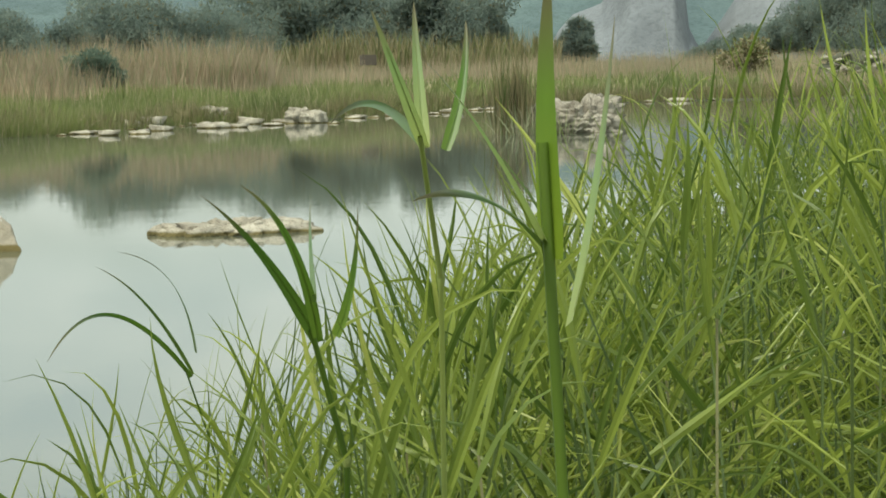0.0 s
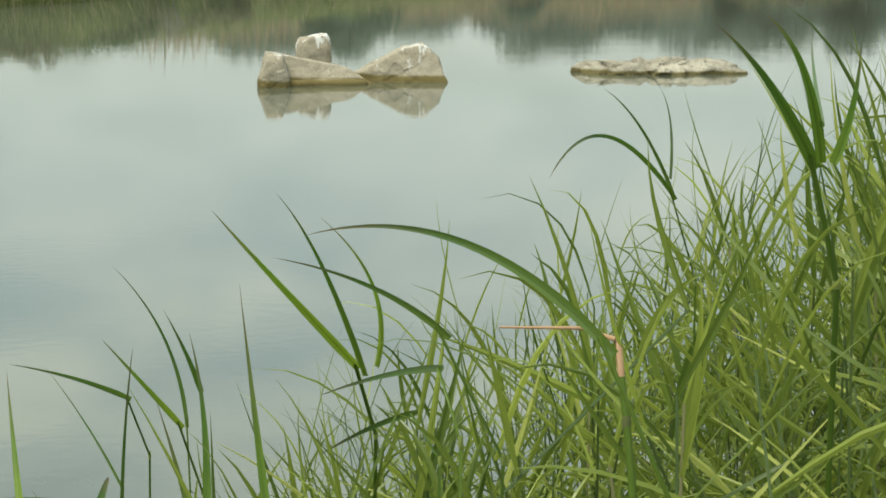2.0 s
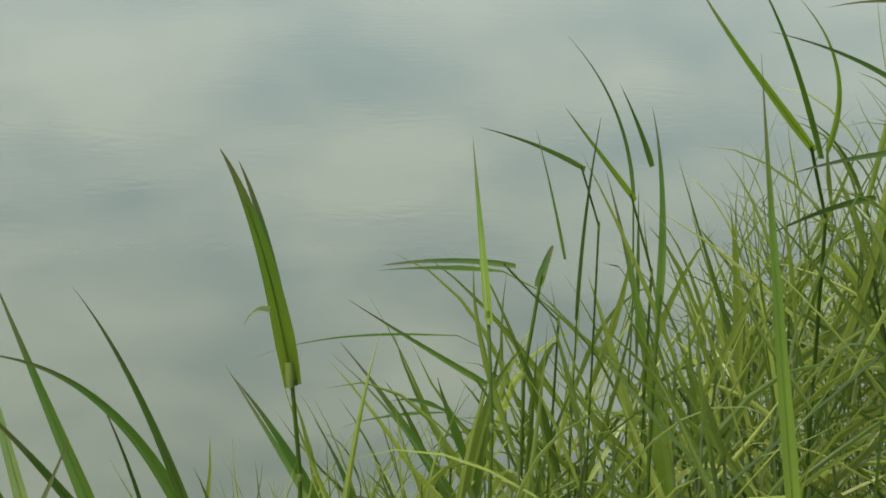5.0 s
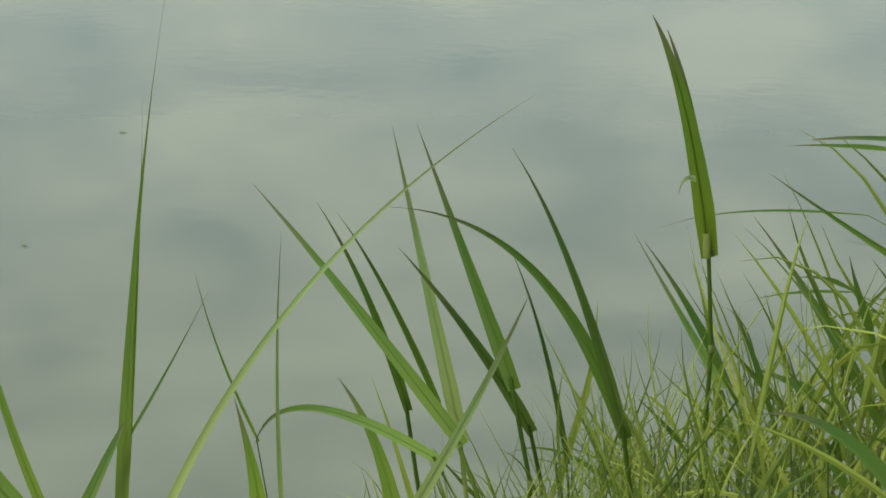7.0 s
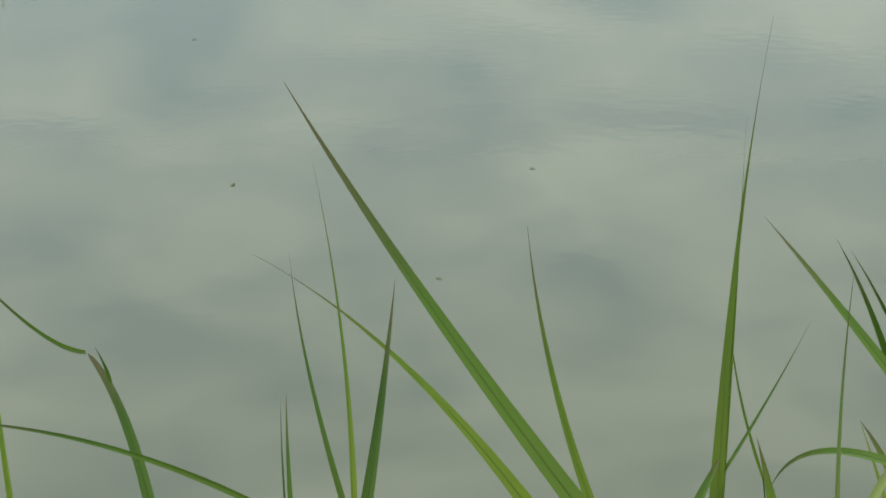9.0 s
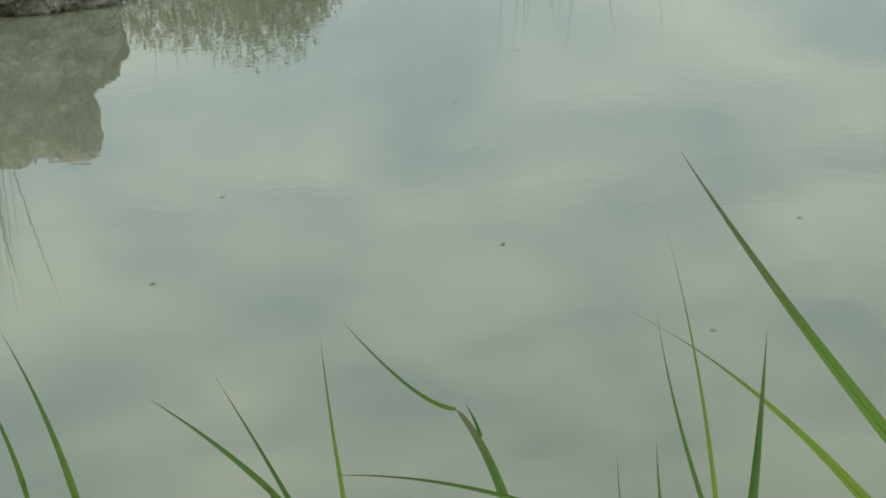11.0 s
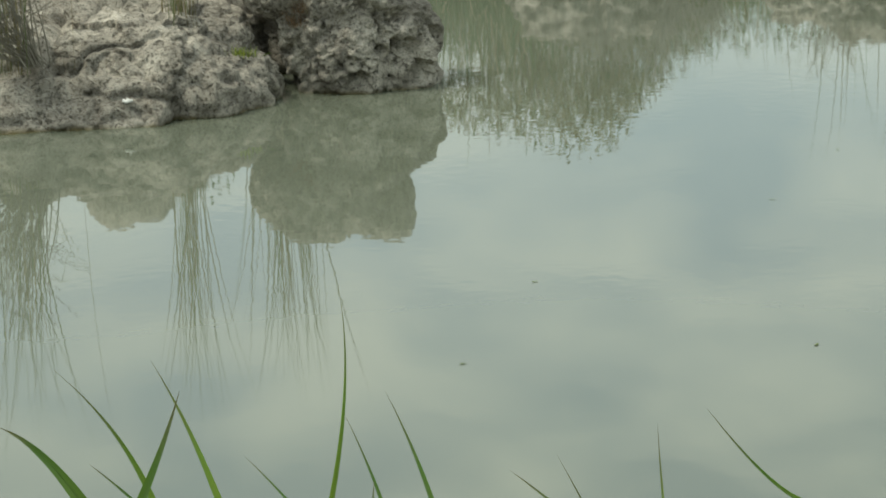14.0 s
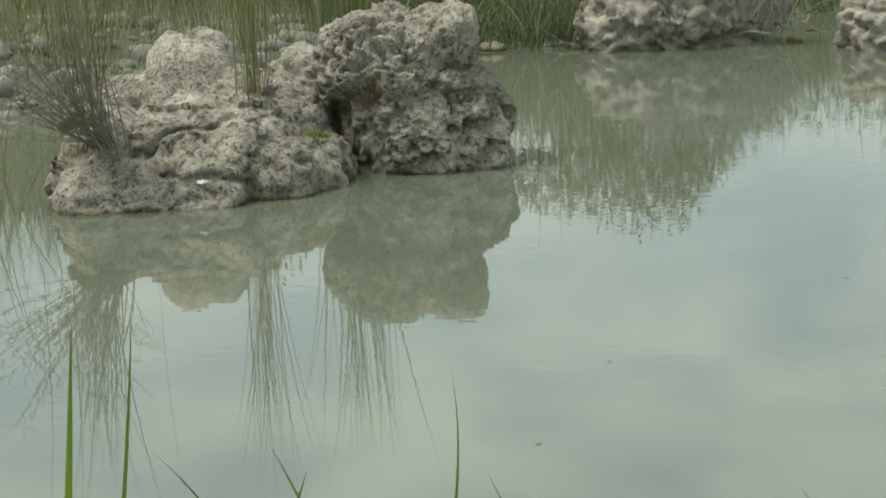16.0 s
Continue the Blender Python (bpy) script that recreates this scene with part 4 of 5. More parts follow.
for k, (b, r, w, h) in enumerate(((4.21, 185, 11, 8.6), (3.21, 190, 12, 9.2), (2.21, 195, 11, 8.4), (1.20, 192, 10, 8.6), (0.27, 190, 10, 8.8), (-0.59, 195, 10, 8.4), (-1.30, 200, 6, 6.6), (-3.38, 205, 4.5, 5.2), (-7.03, 300, 9, 3.6), (-7.75, 290, 10, 4.8),
                                   (-8.54, 280, 11, 6.2), (-9.26, 272, 11, 8.0), (-9.97, 264, 12, 10.0), (-10.76, 255, 12, 12.0), (-11.69, 250, 13, 12.6), (-12.98, 240, 13, 12.6))):
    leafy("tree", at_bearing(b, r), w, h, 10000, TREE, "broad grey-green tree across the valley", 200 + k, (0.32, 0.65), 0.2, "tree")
leafy("bush", at_bearing(-7.68, 150), 4.2, 3.2, 900, REED_DRY, "brown withered bush on the valley floor", 150, (0.2, 0.4))
for k in range(7):
    b = (52, 49.5, 47.5, 57, 61, 64, 45)[k]
    x, y = polar(b, np.interp(b, *zip(*FAR)) + (4.5, 5, 6, 5, 5, 6, 7)[k])
    leafy("bush", (float(x), float(y), 0.4), 2.8, (2.6, 2.4, 2.1, 2.3, 2.4, 2.4, 1.9)[k], 4200, (BANK_BROWN if k in (0, 1) else BANK_DARK), "green bank shrub half hidden in tall grass", 170 + k, (0.07, 0.15), 0.05)

for k, (b, d) in enumerate(((14.1, 0.7), (14.7, 1.2), (16.4, 1.0), (17.3, 1.4), (18.9, 1.8), (21.5, 2.2), (24.0, 2.0))):
    x, y = polar(b, np.interp(b, *zip(*FAR)) + d)
    leafy("bush", (float(x), float(y), land_z(float(x), float(y)) - 0.05), 2.4, (1.05, 0.95, 1.0, 1.1, 1.4, 1.6, 1.5)[k], 3500, BANK_BROWN if k in (2, 3, 5) else FAR_GREEN if k < 2 else BANK_DARK, ("low brownish shrub" if k in (2, 3, 5) else "low light green shrub" if k < 2 else "low dark green shrub") + " at the far water's edge", 190 + k, (0.1, 0.2), 0.05)

# a dark block among the dry grass
hut = new("concrete_block", mesh_of("concrete_block", *ico(1), TWIG))
bm = bmesh.new()
bmesh.ops.create_cube(bm, size=1)
bmesh.ops.bevel(bm, geom=list(bm.edges), offset=0.05, segments=2, affect="EDGES")
bm.to_mesh(hut.data)
bm.free()
hx, hy, hz = at_bearing(1.85, 128)
hut.matrix_world = pose(hx, hy, hz + 1.9, 0, 0, 20) @ Matrix.Diagonal((0.8, 0.7, 0.6, 1))
tagged(hut, "dark weathered block standing in the dry grass", "block")

bx, by = polar(17.6, 57.6)
twig_bush((float(bx), float(by), 0.05), 44, (0.6, 1.3), 77, "heap of bare grey brush at the far water's edge", None, DEAD, 0.014)


# ---- the near bank: crowded grass, from dense to thin ----
TOP = [(-16, -0.6), (-11, -0.9), (-6, -1.8), (-1.7, -4.4), (1.6, -5.7), (5.9, -8.2), (10.2, -10.8), (14.5, -13.0), (17, -14.6), (20, -16.6), (25, -19.5), (30, -22.5), (36, -25), (45, -26)]
CROWD = [(-16, 1.0), (-1, 0.9), (2, 0.62), (6, 0.5), (8, 0.46), (12, 0.40), (16, 0.40), (20, 0.42), (26, 0.25), (32, 0.12), (40, 0.05), (45, 0.03)]


def bank_plants(seed, count, b0, b1, near, far, top_shift, top_spread, leaf, width, deep=0.65):
    """Stems with fans of alternate leaves, thrown over the bank; the tops follow the lie of the growth and lean to the light over the water."""
    r = np.random.RandomState(seed)
    b = r.uniform(b0, b1, count)
    b = b[r.uniform(0, 1, count) < np.interp(b, *zip(*CROWD))]
    n = len(b)
    d = r.uniform(near, far, n) + np.clip(-b - 2, 0, 12) * 0.22 * r.uniform(0, 1, n)
    top = np.interp(b, *zip(*TOP)) + top_shift + top_spread * np.clip(r.normal(0, 1, n), -2.5, 1.6)
    x, y = polar(b, d)
    foot = land(x, y)
    z = np.maximum(2.2 + d * np.tan(np.radians(top)), foot + 0.35)
    stems, leaves = [], []
    for i in range(n):
        to_light = math.pi + radians(b[i])
        lean_a, lean = to_light + r.normal(0, 1.3), abs(r.normal(0.12, 0.2))
        h = z[i] - foot[i]
        axis = np.array([math.cos(lean_a) * math.sin(lean), math.sin(lean_a) * math.sin(lean), math.cos(lean)])
        head = np.array([x[i], y[i], z[i]]) - axis * 0.6 * leaf[1]
        root = head - axis * (h - 0.12)
        stems.append(tube([root, head], [0.2 * width[1] + 0.0006, 0.12 * width[1] + 0.0004], 4))
        turn, s, size = r.randint(2), 0.0, r.uniform(0.8, 1.2)
        while s < min(h, deep):
            a = to_light + math.pi * turn + r.normal(0, 0.6)
            spread = 0.10 + (0.25 + 0.75 * min(1, s / 0.15)) * abs(r.normal(0.86, 0.4))
            bend = r.uniform(-0.5, 0.5) if r.rand() < 0.7 else r.uniform(0.5, 2.2)
            leaves.append((*(head - axis * s), a, size * r.uniform(*leaf), size * r.uniform(*width), spread, bend, r.uniform(-1.5, 1.5)))
            turn = 1 - turn if r.rand() < 0.8 else turn
            s += r.uniform(0.22, 0.45) * leaf[0] + 0.008
    return stems, np.array(leaves)


pieces = [bank_plants(11, 210, -14, 30, 1.45, 2.2, -0.4, 1.1, (0.11, 0.22), (0.0038, 0.0085)),
          bank_plants(12, 600, -15, 15, 1.9, 3.0, -0.9, 1.8, (0.10, 0.22), (0.003, 0.008)),
          bank_plants(15, 330, 14, 36, 1.9, 3.0, -0.9, 1.6, (0.13, 0.28), (0.0046, 0.0105), 0.4),
          bank_plants(16, 260, 24, 30, 1.7, 2.5, -0.2, 0.7, (0.07, 0.16), (0.0016, 0.0036), 0.3),
          bank_plants(17, 700, 28.5, 38, 1.6, 2.3, 0.4, 0.6, (0.06, 0.15), (0.0012, 0.003), 0.2),
          bank_plants(13, 900, -15, 16, 2.3, 3.6, -1.6, 2.0, (0.07, 0.17), (0.0014, 0.004)),
          bank_plants(14, 160, -15, 0, 3.0, 5.0, 0.1, 0.6, (0.12, 0.25), (0.004, 0.008))]
L = np.concatenate([p[1] for p in pieces])
v, f = blades(L[:, :3], L[:, 3], L[:, 4], L[:, 5], L[:, 6], L[:, 7], 6, L[:, 8])
tagged(new("bank_grass", mesh_of("bank_grass", v, f, GRASS)), "tall fresh green grass crowding the near bank", "grass", kind="stuff")
tagged(new("bank_stems", mesh_of("bank_stems", *joined([s for p in pieces for s in p[0]]), STEM)), "thin green stems of the bank grass", "grass", kind="stuff")


def leaf_strip(line, widths, side, fold=0.14):
    """A leaf along a line of points: two halves folded up from the midrib, and how far along each point lies."""
    verts, faces, along = [], [], []
    for k, (q, w) in enumerate(zip(line, widths)):
        lift = Vector((0, 0, fold * w))
        verts += [q - side * w / 2 + lift, q, q, q + side * w / 2 + lift]
        along += [max(0.0, (k - 5) / (len(line) - 6))] * 4
    for i in range(len(line) - 1):
        a = 4 * i
        faces += [(a, a + 1, a + 5, a + 4), (a + 2, a + 3, a + 7, a + 6)]
    return verts, faces, along


def reed(*leaves):
    """A single reed at the water's edge: each leaf is its foot, bearing, length, lean, bend and width; its sheath runs down into the stem."""
    x, y, z = leaves[0][:3]
    ob = new("reed_plant", None)
    foot = land_z(x, y)
    ob.location = (x, y, foot)
    for k, (lx, ly, lz, az, length, lean, droop, width) in enumerate(leaves):
        out = Vector((math.cos(az), math.sin(az), 0))
        side = Vector((-out.y, out.x, 0))
        turn = (0.35, -0.4, 0.6)[k % 3]
        side = (side * math.cos(turn) + (out * math.cos(lean) - Vector((0, 0, math.sin(lean)))) * math.sin(turn)).normalized()
        base = Vector((lx - x, ly - y, lz - foot))
        wide = abs(width)
        line, widths, q, a = [], [], base.copy(), lean
        for i in range(6):
            line.insert(0, q.copy())
            widths.insert(0, wide * (0.9 - 0.13 * i) if width > 0 else wide * (0.34, 0.26, 0.22, 0.2, 0.18, 0.16)[i])
            a *= 0.72
            q = q - (Vector((0, 0, 1)) * math.cos(a) + out * math.sin(a)) * 0.045
        low = line[0]
        q = base.copy()
        for i in range(12):
            s = (i + 1) / 12
            ang = lean + droop * (i / 12) ** 2
            q = q + (Vector((0, 0, 1)) * math.cos(ang) + out * math.sin(ang)) * (length / 12)
            line.append(q.copy())
            widths.append(wide * max(0.03, 1 - ((s - 0.3) / 0.7) ** 1.0 if s > 0.3 else 1.0 if width > 0 else 0.34 + 2.2 * s))
        # faces the viewer on the bank: the blade's flat lies along its lean
        flat = (out * math.cos(lean + 0.4 * droop) - Vector((0, 0, 1)) * math.sin(lean + 0.4 * droop)) * 0.8 + side * 0.5
        verts, faces, along = leaf_strip(line, widths, flat.normalized(), 0.3)
        me = mesh_of("leaf", verts, faces, REED, True)
        me.attributes.new("along", "FLOAT", "POINT").data.foreach_set("value", along)
        part("leaf", me, ob)
        if k == 0:
            root = Vector((low.x * 0.8, low.y * 0.8, -0.05))
            part("stem", mesh_of("stem", *tube([root, (root + low) / 2 + out * 0.01, low + Vector((0, 0, 0.03))], [0.0024, 0.0019, 0.0013], 6), REED, True), ob)
    return tagged(ob, "single green reed with long pointed leaves", "reed", "reeds at the water's edge")


BANK_SIDE = Vector((-0.2, -0.1, 2.2))


def bent_reed(*leaves):
    """A reed with long pointed leaves: each leaf runs from its foot by a bend to its tip, widest near the foot, its flat towards the open bank; a stem with joints bears them."""
    r = random.Random(len(bpy.data.objects))
    foot = Vector(leaves[0][0])
    ground_z = land_z(foot.x, foot.y)
    ob = new("reed_plant", None)
    ob.location = (foot.x, foot.y, ground_z)
    base = Vector(ob.location)
    for start, bend, tip, width, taper, mat in leaves:
        a, b, c = Vector(start), Vector(bend), Vector(tip)
        turn, verts, faces, along, rib = r.uniform(-0.45, 0.45), [], [], [], []
        n = 20
        for i in range(n + 1):
            s = i / n
            q = a * (1 - s) ** 2 + b * (2 * s * (1 - s)) + c * s * s
            way = ((b - a) * (1 - s) + (c - b) * s).normalized()
            side = way.cross(BANK_SIDE - q).normalized()
            up = side.cross(way)
            side, up = side * math.cos(turn) + up * math.sin(turn), up * math.cos(turn) - side * math.sin(turn)
            w = width / math.cos(turn) * min(1.0, 0.72 + 2.0 * s) * max(0.015, (1 - s) ** taper)
            q = q - base
            verts += [q - side * w / 2, q - side * w * 0.25 - up * w * 0.10, q - up * w * 0.16, q + side * w * 0.25 - up * w * 0.10, q + side * w / 2]
            along += [s] * 5
            rib.append((q - up * w * 0.15, max(0.0002, w * 0.045)))
        for i in range(n):
            for k in range(4):
                o = 5 * i + k
                faces.append((o, o + 1, o + 6, o + 5))
        me = mesh_of("leaf", verts, faces, mat, True)
        me.attributes.new("along", "FLOAT", "POINT").data.foreach_set("value", along)
        leaf = part("leaf", me, ob)
        if width > 0.006:
            me = mesh_of("midrib", *tube([q for q, w in rib[:15]], [w for q, w in rib[:15]], 5), mat, True)
            me.attributes.new("along", "FLOAT", "POINT").data.foreach_set("value", [0.3] * len(me.vertices))
            part("midrib", me, leaf, "paler midrib of the leaf")
    lead, thick = leaves[0], max(0.0005, min(0.0022, 0.2 * leaves[0][3]))
    down = (Vector(lead[0]) - Vector(lead[1])).normalized()
    neck = foot + (down * 0.5 + Vector((0, 0, -0.5))) * 0.09
    line = [foot + down * -0.012 - base, neck - base, Vector((neck.x * 0.6 + foot.x * 0.4, neck.y * 0.6 + foot.y * 0.4, (neck.z + ground_z) / 2)) - base, Vector((0, 0, -0.04))]
    stem = part("stem", mesh_of("stem", *tube(line, [thick * 0.9, thick, thick * 1.15, thick * 1.2], 7), REED_PALE if lead[5] is REED_PALE else REED, True), ob)
    for k in (1, 2):
        q = line[k]
        part("joint", mesh_of("joint", *tube([q + Vector((0, 0, -0.004)), q, q + Vector((0, 0, 0.004))], [thick * 1.05, thick * 1.5, thick * 1.05], 8), REED_PALE, True), stem, "pale swollen stem joint")
    return tagged(ob, "single green reed with long pointed leaves", "reed", "reeds at the water's edge")


bent_reed(((-0.815, 0.729, 1.656), (-0.961, 0.707, 1.794), (-1.035, 0.674, 1.921), 0.0137, 0.90, REED))
bent_reed(((-0.979, 0.896, 1.557), (-1.107, 0.884, 1.706), (-1.197, 0.818, 1.765), 0.0160, 1.70, REED_YOUNG))
bent_reed(((-0.930, 0.838, 1.616), (-0.994, 0.846, 1.707), (-1.021, 0.862, 1.807), 0.0078, 1.00, REED_YOUNG))
bent_reed(((-1.099, 0.799, 1.586), (-1.113, 0.841, 1.675), (-1.123, 0.865, 1.753), 0.0097, 0.90, REED))
bent_reed(((-1.230, 0.949, 1.520), (-1.290, 1.015, 1.638), (-1.354, 1.044, 1.755), 0.0057, 1.30, REED_YOUNG), ((-1.170, 0.882, 1.557), (-1.227, 0.893, 1.658), (-1.249, 0.906, 1.734), 0.0052, 1.10, REED))
bent_reed(((-1.218, 0.874, 1.536), (-1.239, 0.890, 1.596), (-1.249, 0.901, 1.639), 0.0049, 0.90, REED), ((-1.637, 1.316, 1.263), (-1.665, 1.337, 1.341), (-1.680, 1.353, 1.401), 0.0033, 0.90, REED))
bent_reed(((-0.818, 0.749, 1.685), (-0.854, 0.809, 1.844), (-0.848, 0.833, 1.955), 0.0096, 1.90, REED_YOUNG), ((-0.818, 0.749, 1.685), (-0.841, 0.799, 1.805), (-0.852, 0.818, 1.905), 0.0063, 1.70, REED_YOUNG), ((-0.827, 0.768, 1.733), (-0.815, 0.794, 1.772), (-0.806, 0.814, 1.809), 0.0021, 1.00, REED), ((-0.835, 0.732, 1.693), (-0.828, 0.762, 1.739), (-0.826, 0.765, 1.744), 0.0074, 0.80, REED))
bent_reed(((-1.376, 0.905, 1.464), (-1.431, 0.933, 1.574), (-1.472, 0.925, 1.610), 0.0096, 0.35, REED), ((-1.461, 0.914, 1.616), (-1.445, 0.860, 1.635), (-1.458, 0.800, 1.716), 0.0042, 0.70, REED), ((-1.436, 0.914, 1.598), (-1.439, 0.913, 1.611), (-1.446, 0.909, 1.625), 0.0034, 0.80, REED))
bent_reed(((-1.143, 0.778, 1.621), (-1.239, 0.720, 1.675), (-1.302, 0.642, 1.682), 0.0044, 0.70, REED))
bent_reed(((-2.002, 1.296, 1.102), (-2.095, 1.339, 1.320), (-2.128, 1.363, 1.437), 0.0095, 1.00, REED_YOUNG))
bent_reed(((-1.778, 1.061, 1.314), (-1.839, 1.057, 1.410), (-1.906, 1.030, 1.525), 0.0092, 1.00, REED))
bent_reed(((-1.399, 0.677, 1.631), (-1.433, 0.660, 1.668), (-1.473, 0.628, 1.704), 0.0054, 0.80, REED))
bent_reed(((-1.047, 0.180, 1.846), (-1.055, 0.219, 1.925), (-1.070, 0.219, 1.975), 0.0040, 1.20, REED_YOUNG))
bent_reed(((-1.257, 0.416, 1.738), (-1.281, 0.419, 1.793), (-1.306, 0.408, 1.840), 0.0054, 1.00, REED))
bent_reed(((-1.330, 0.430, 1.727), (-1.346, 0.433, 1.763), (-1.371, 0.423, 1.811), 0.0040, 1.00, REED))
bent_reed(((-1.062, 0.167, 1.844), (-1.090, 0.165, 1.908), (-1.110, 0.151, 1.947), 0.0052, 1.10, REED_YOUNG))
bent_reed(((-0.945, 0.035, 1.924), (-0.946, 0.059, 1.957), (-0.948, 0.071, 1.984), 0.0051, 0.90, REED))
bent_reed(((-1.780, 0.537, 1.540), (-1.818, 0.552, 1.647), (-1.872, 0.489, 1.722), 0.0099, 1.20, REED_YOUNG))
bent_reed(((-1.096, 0.227, 1.848), (-1.113, 0.217, 1.871), (-1.128, 0.205, 1.889), 0.0022, 0.80, REED))
bent_reed(((-0.927, 0.129, 1.917), (-0.930, 0.135, 1.931), (-0.933, 0.138, 1.941), 0.0018, 0.80, REED))
bent_reed(((-1.153, 0.144, 1.865), (-1.173, 0.131, 1.901), (-1.183, 0.115, 1.909), 0.0069, 1.00, REED))
bent_reed(((-1.642, 0.463, 1.644), (-1.668, 0.442, 1.679), (-1.689, 0.419, 1.704), 0.0037, 0.80, REED))
bent_reed(((-0.921, -0.032, 1.988), (-0.928, -0.025, 2.021), (-0.934, -0.019, 2.055), 0.0031, 0.70, REED_YOUNG))
bent_reed(((-0.902, -0.029, 1.952), (-0.919, -0.009, 2.021), (-0.925, -0.003, 2.055), 0.0021, 0.80, REED_YOUNG))
bent_reed(((-0.992, 1.446, 1.456), (-1.135, 1.461, 1.580), (-1.218, 1.462, 1.645), 0.0153, 1.00, REED), ((-1.105, 1.606, 1.416), (-1.150, 1.572, 1.548), (-1.165, 1.518, 1.613), 0.0081, 1.00, REED))
bent_reed(((-1.003, 1.560, 1.467), (-1.066, 1.577, 1.574), (-1.122, 1.581, 1.687), 0.0168, 1.00, REED))
bent_reed(((-1.011, 1.479, 1.443), (-1.060, 1.492, 1.585), (-1.091, 1.485, 1.710), 0.0162, 1.00, REED_PALE))
bent_reed(((-1.025, 1.645, 1.391), (-1.031, 1.542, 1.516), (-1.044, 1.420, 1.628), 0.0147, 0.90, REED_DARK))
bent_reed(((-1.109, 1.557, 1.424), (-1.126, 1.509, 1.561), (-1.134, 1.435, 1.648), 0.0108, 1.00, REED))
bent_reed(((-0.870, 1.507, 1.469), (-0.910, 1.464, 1.653), (-0.923, 1.379, 1.742), 0.0117, 1.10, REED_DARK), ((-0.870, 1.507, 1.469), (-0.950, 1.509, 1.655), (-1.051, 1.411, 1.664), 0.0157, 1.20, REED))
bent_reed(((-0.637, 0.527, 1.806), (-0.628, 0.593, 1.913), (-0.539, 0.652, 1.983), 0.0042, 1.0, REED_PALE))
bent_reed(((-0.843, 1.143, 1.582), (-1.032, 1.222, 1.592), (-1.107, 1.303, 1.479), 0.0092, 0.80, REED))
bent_reed(((-0.888, 1.010, 1.580), (-0.892, 1.003, 1.680), (-0.879, 0.992, 1.780), 0.0038, 0.90, REED_PALE))
bent_reed(((-0.799, 0.970, 1.575), (-0.760, 1.027, 1.675), (-0.737, 1.049, 1.751), 0.0095, 0.80, REED_PALE))
bent_reed(((-0.923, 1.859, 1.389), (-0.956, 1.880, 1.413), (-1.048, 1.900, 1.519), 0.0135, 1.00, REED))
bent_reed(((-0.988, 1.334, 1.420), (-1.016, 1.354, 1.491), (-1.056, 1.347, 1.535), 0.0159, 0.90, REED_YOUNG))
bent_reed(((-1.058, 1.237, 1.456), (-1.065, 1.244, 1.486), (-1.090, 1.249, 1.542), 0.0155, 0.90, REED_YOUNG))
bent_reed(((-1.173, 1.408, 1.431), (-1.139, 1.292, 1.555), (-1.078, 1.180, 1.667), 0.0031, 0.80, REED))
bent_reed(((-1.045, 1.766, 1.312), (-1.057, 1.730, 1.462), (-1.066, 1.664, 1.559), 0.0069, 0.90, REED_DARK))
rolled = bent_reed(((-0.893, 1.724, 1.567), (-0.910, 1.700, 1.724), (-0.927, 1.641, 1.801), 0.0215, 0.80, REED_YOUNG), ((-0.893, 1.724, 1.567), (-0.922, 1.742, 1.702), (-0.951, 1.729, 1.771), 0.0126, 0.70, REED_DARK), ((-0.870, 1.624, 1.668), (-0.845, 1.533, 1.698), (-0.809, 1.442, 1.708), 0.0061, 0.80, REED_PALE))
# the rolled blade ends in a pale collar on its stem
top = next(o for o in rolled.children if o.name.startswith("stem")).data.vertices[0].co
part("collar", mesh_of("collar", *tube([top + Vector((0.001, 0, -0.012)), top, top + Vector((-0.001, 0, 0.012))], [0.0032, 0.0042, 0.0036], 8), REED_PALE, True), rolled, "pale yellowish collar")
tagged(rolled, "reed whose broad leaves are rolled together into one spear")

reed((-0.886, 1.800, 1.402, -2.77, 0.183, 0.50, 0.21, -0.0103))
reed((-0.886, 2.290, 1.541, -2.84, 0.142, 1.55, 0.17, -0.0066))
reed((-0.764, 1.926, 1.330, -2.85, 0.281, 0.53, 0.20, -0.0137))
reed((-0.789, 1.945, 1.397, 0.30, 0.124, -0.04, 0.23, -0.0098), (-0.801, 1.952, 1.425, -2.84, 0.103, 0.38, -0.14, -0.0117))
reed((-0.561, 1.294, 1.557, -2.86, 0.133, 0.70, 1.29, 0.0122))
reed((-0.862, 1.850, 1.361, -2.79, 0.153, 0.34, 0.23, -0.0076), (-0.820, 1.876, 1.390, -2.82, 0.080, 1.16, 0.11, -0.0115))
reed((-0.862, 2.076, 1.525, -2.83, 0.223, 1.59, 0.47, -0.0031))
reed((-0.846, 2.006, 1.464, -2.82, 0.063, 1.21, 0.78, -0.0060), (-0.848, 2.005, 1.463, -2.82, 0.108, 1.66, 0.32, -0.0040))
reed((-0.919, 1.767, 1.353, -2.75, 0.076, 0.74, 0.10, -0.0056), (-0.913, 1.768, 1.351, 0.39, 0.120, 0.60, -0.42, -0.0047))
reed((-0.834, 1.886, 1.289, -2.81, 0.164, 0.16, 0.28, -0.0078), (-0.828, 1.888, 1.289, 0.33, 0.132, 0.25, -0.12, -0.0078))
reed((-0.890, 1.758, 1.309, -2.76, 0.109, 0.21, 0.34, 0.0065), (-0.886, 1.760, 1.309, 0.37, 0.091, 0.27, 0.99, 0.0065))
reed((-0.997, 1.811, 1.265, -2.73, 0.146, 0.82, 1.50, 0.0059))
reed((-0.761, 1.808, 1.317, -2.83, 0.104, 0.51, 0.60, 0.0103))
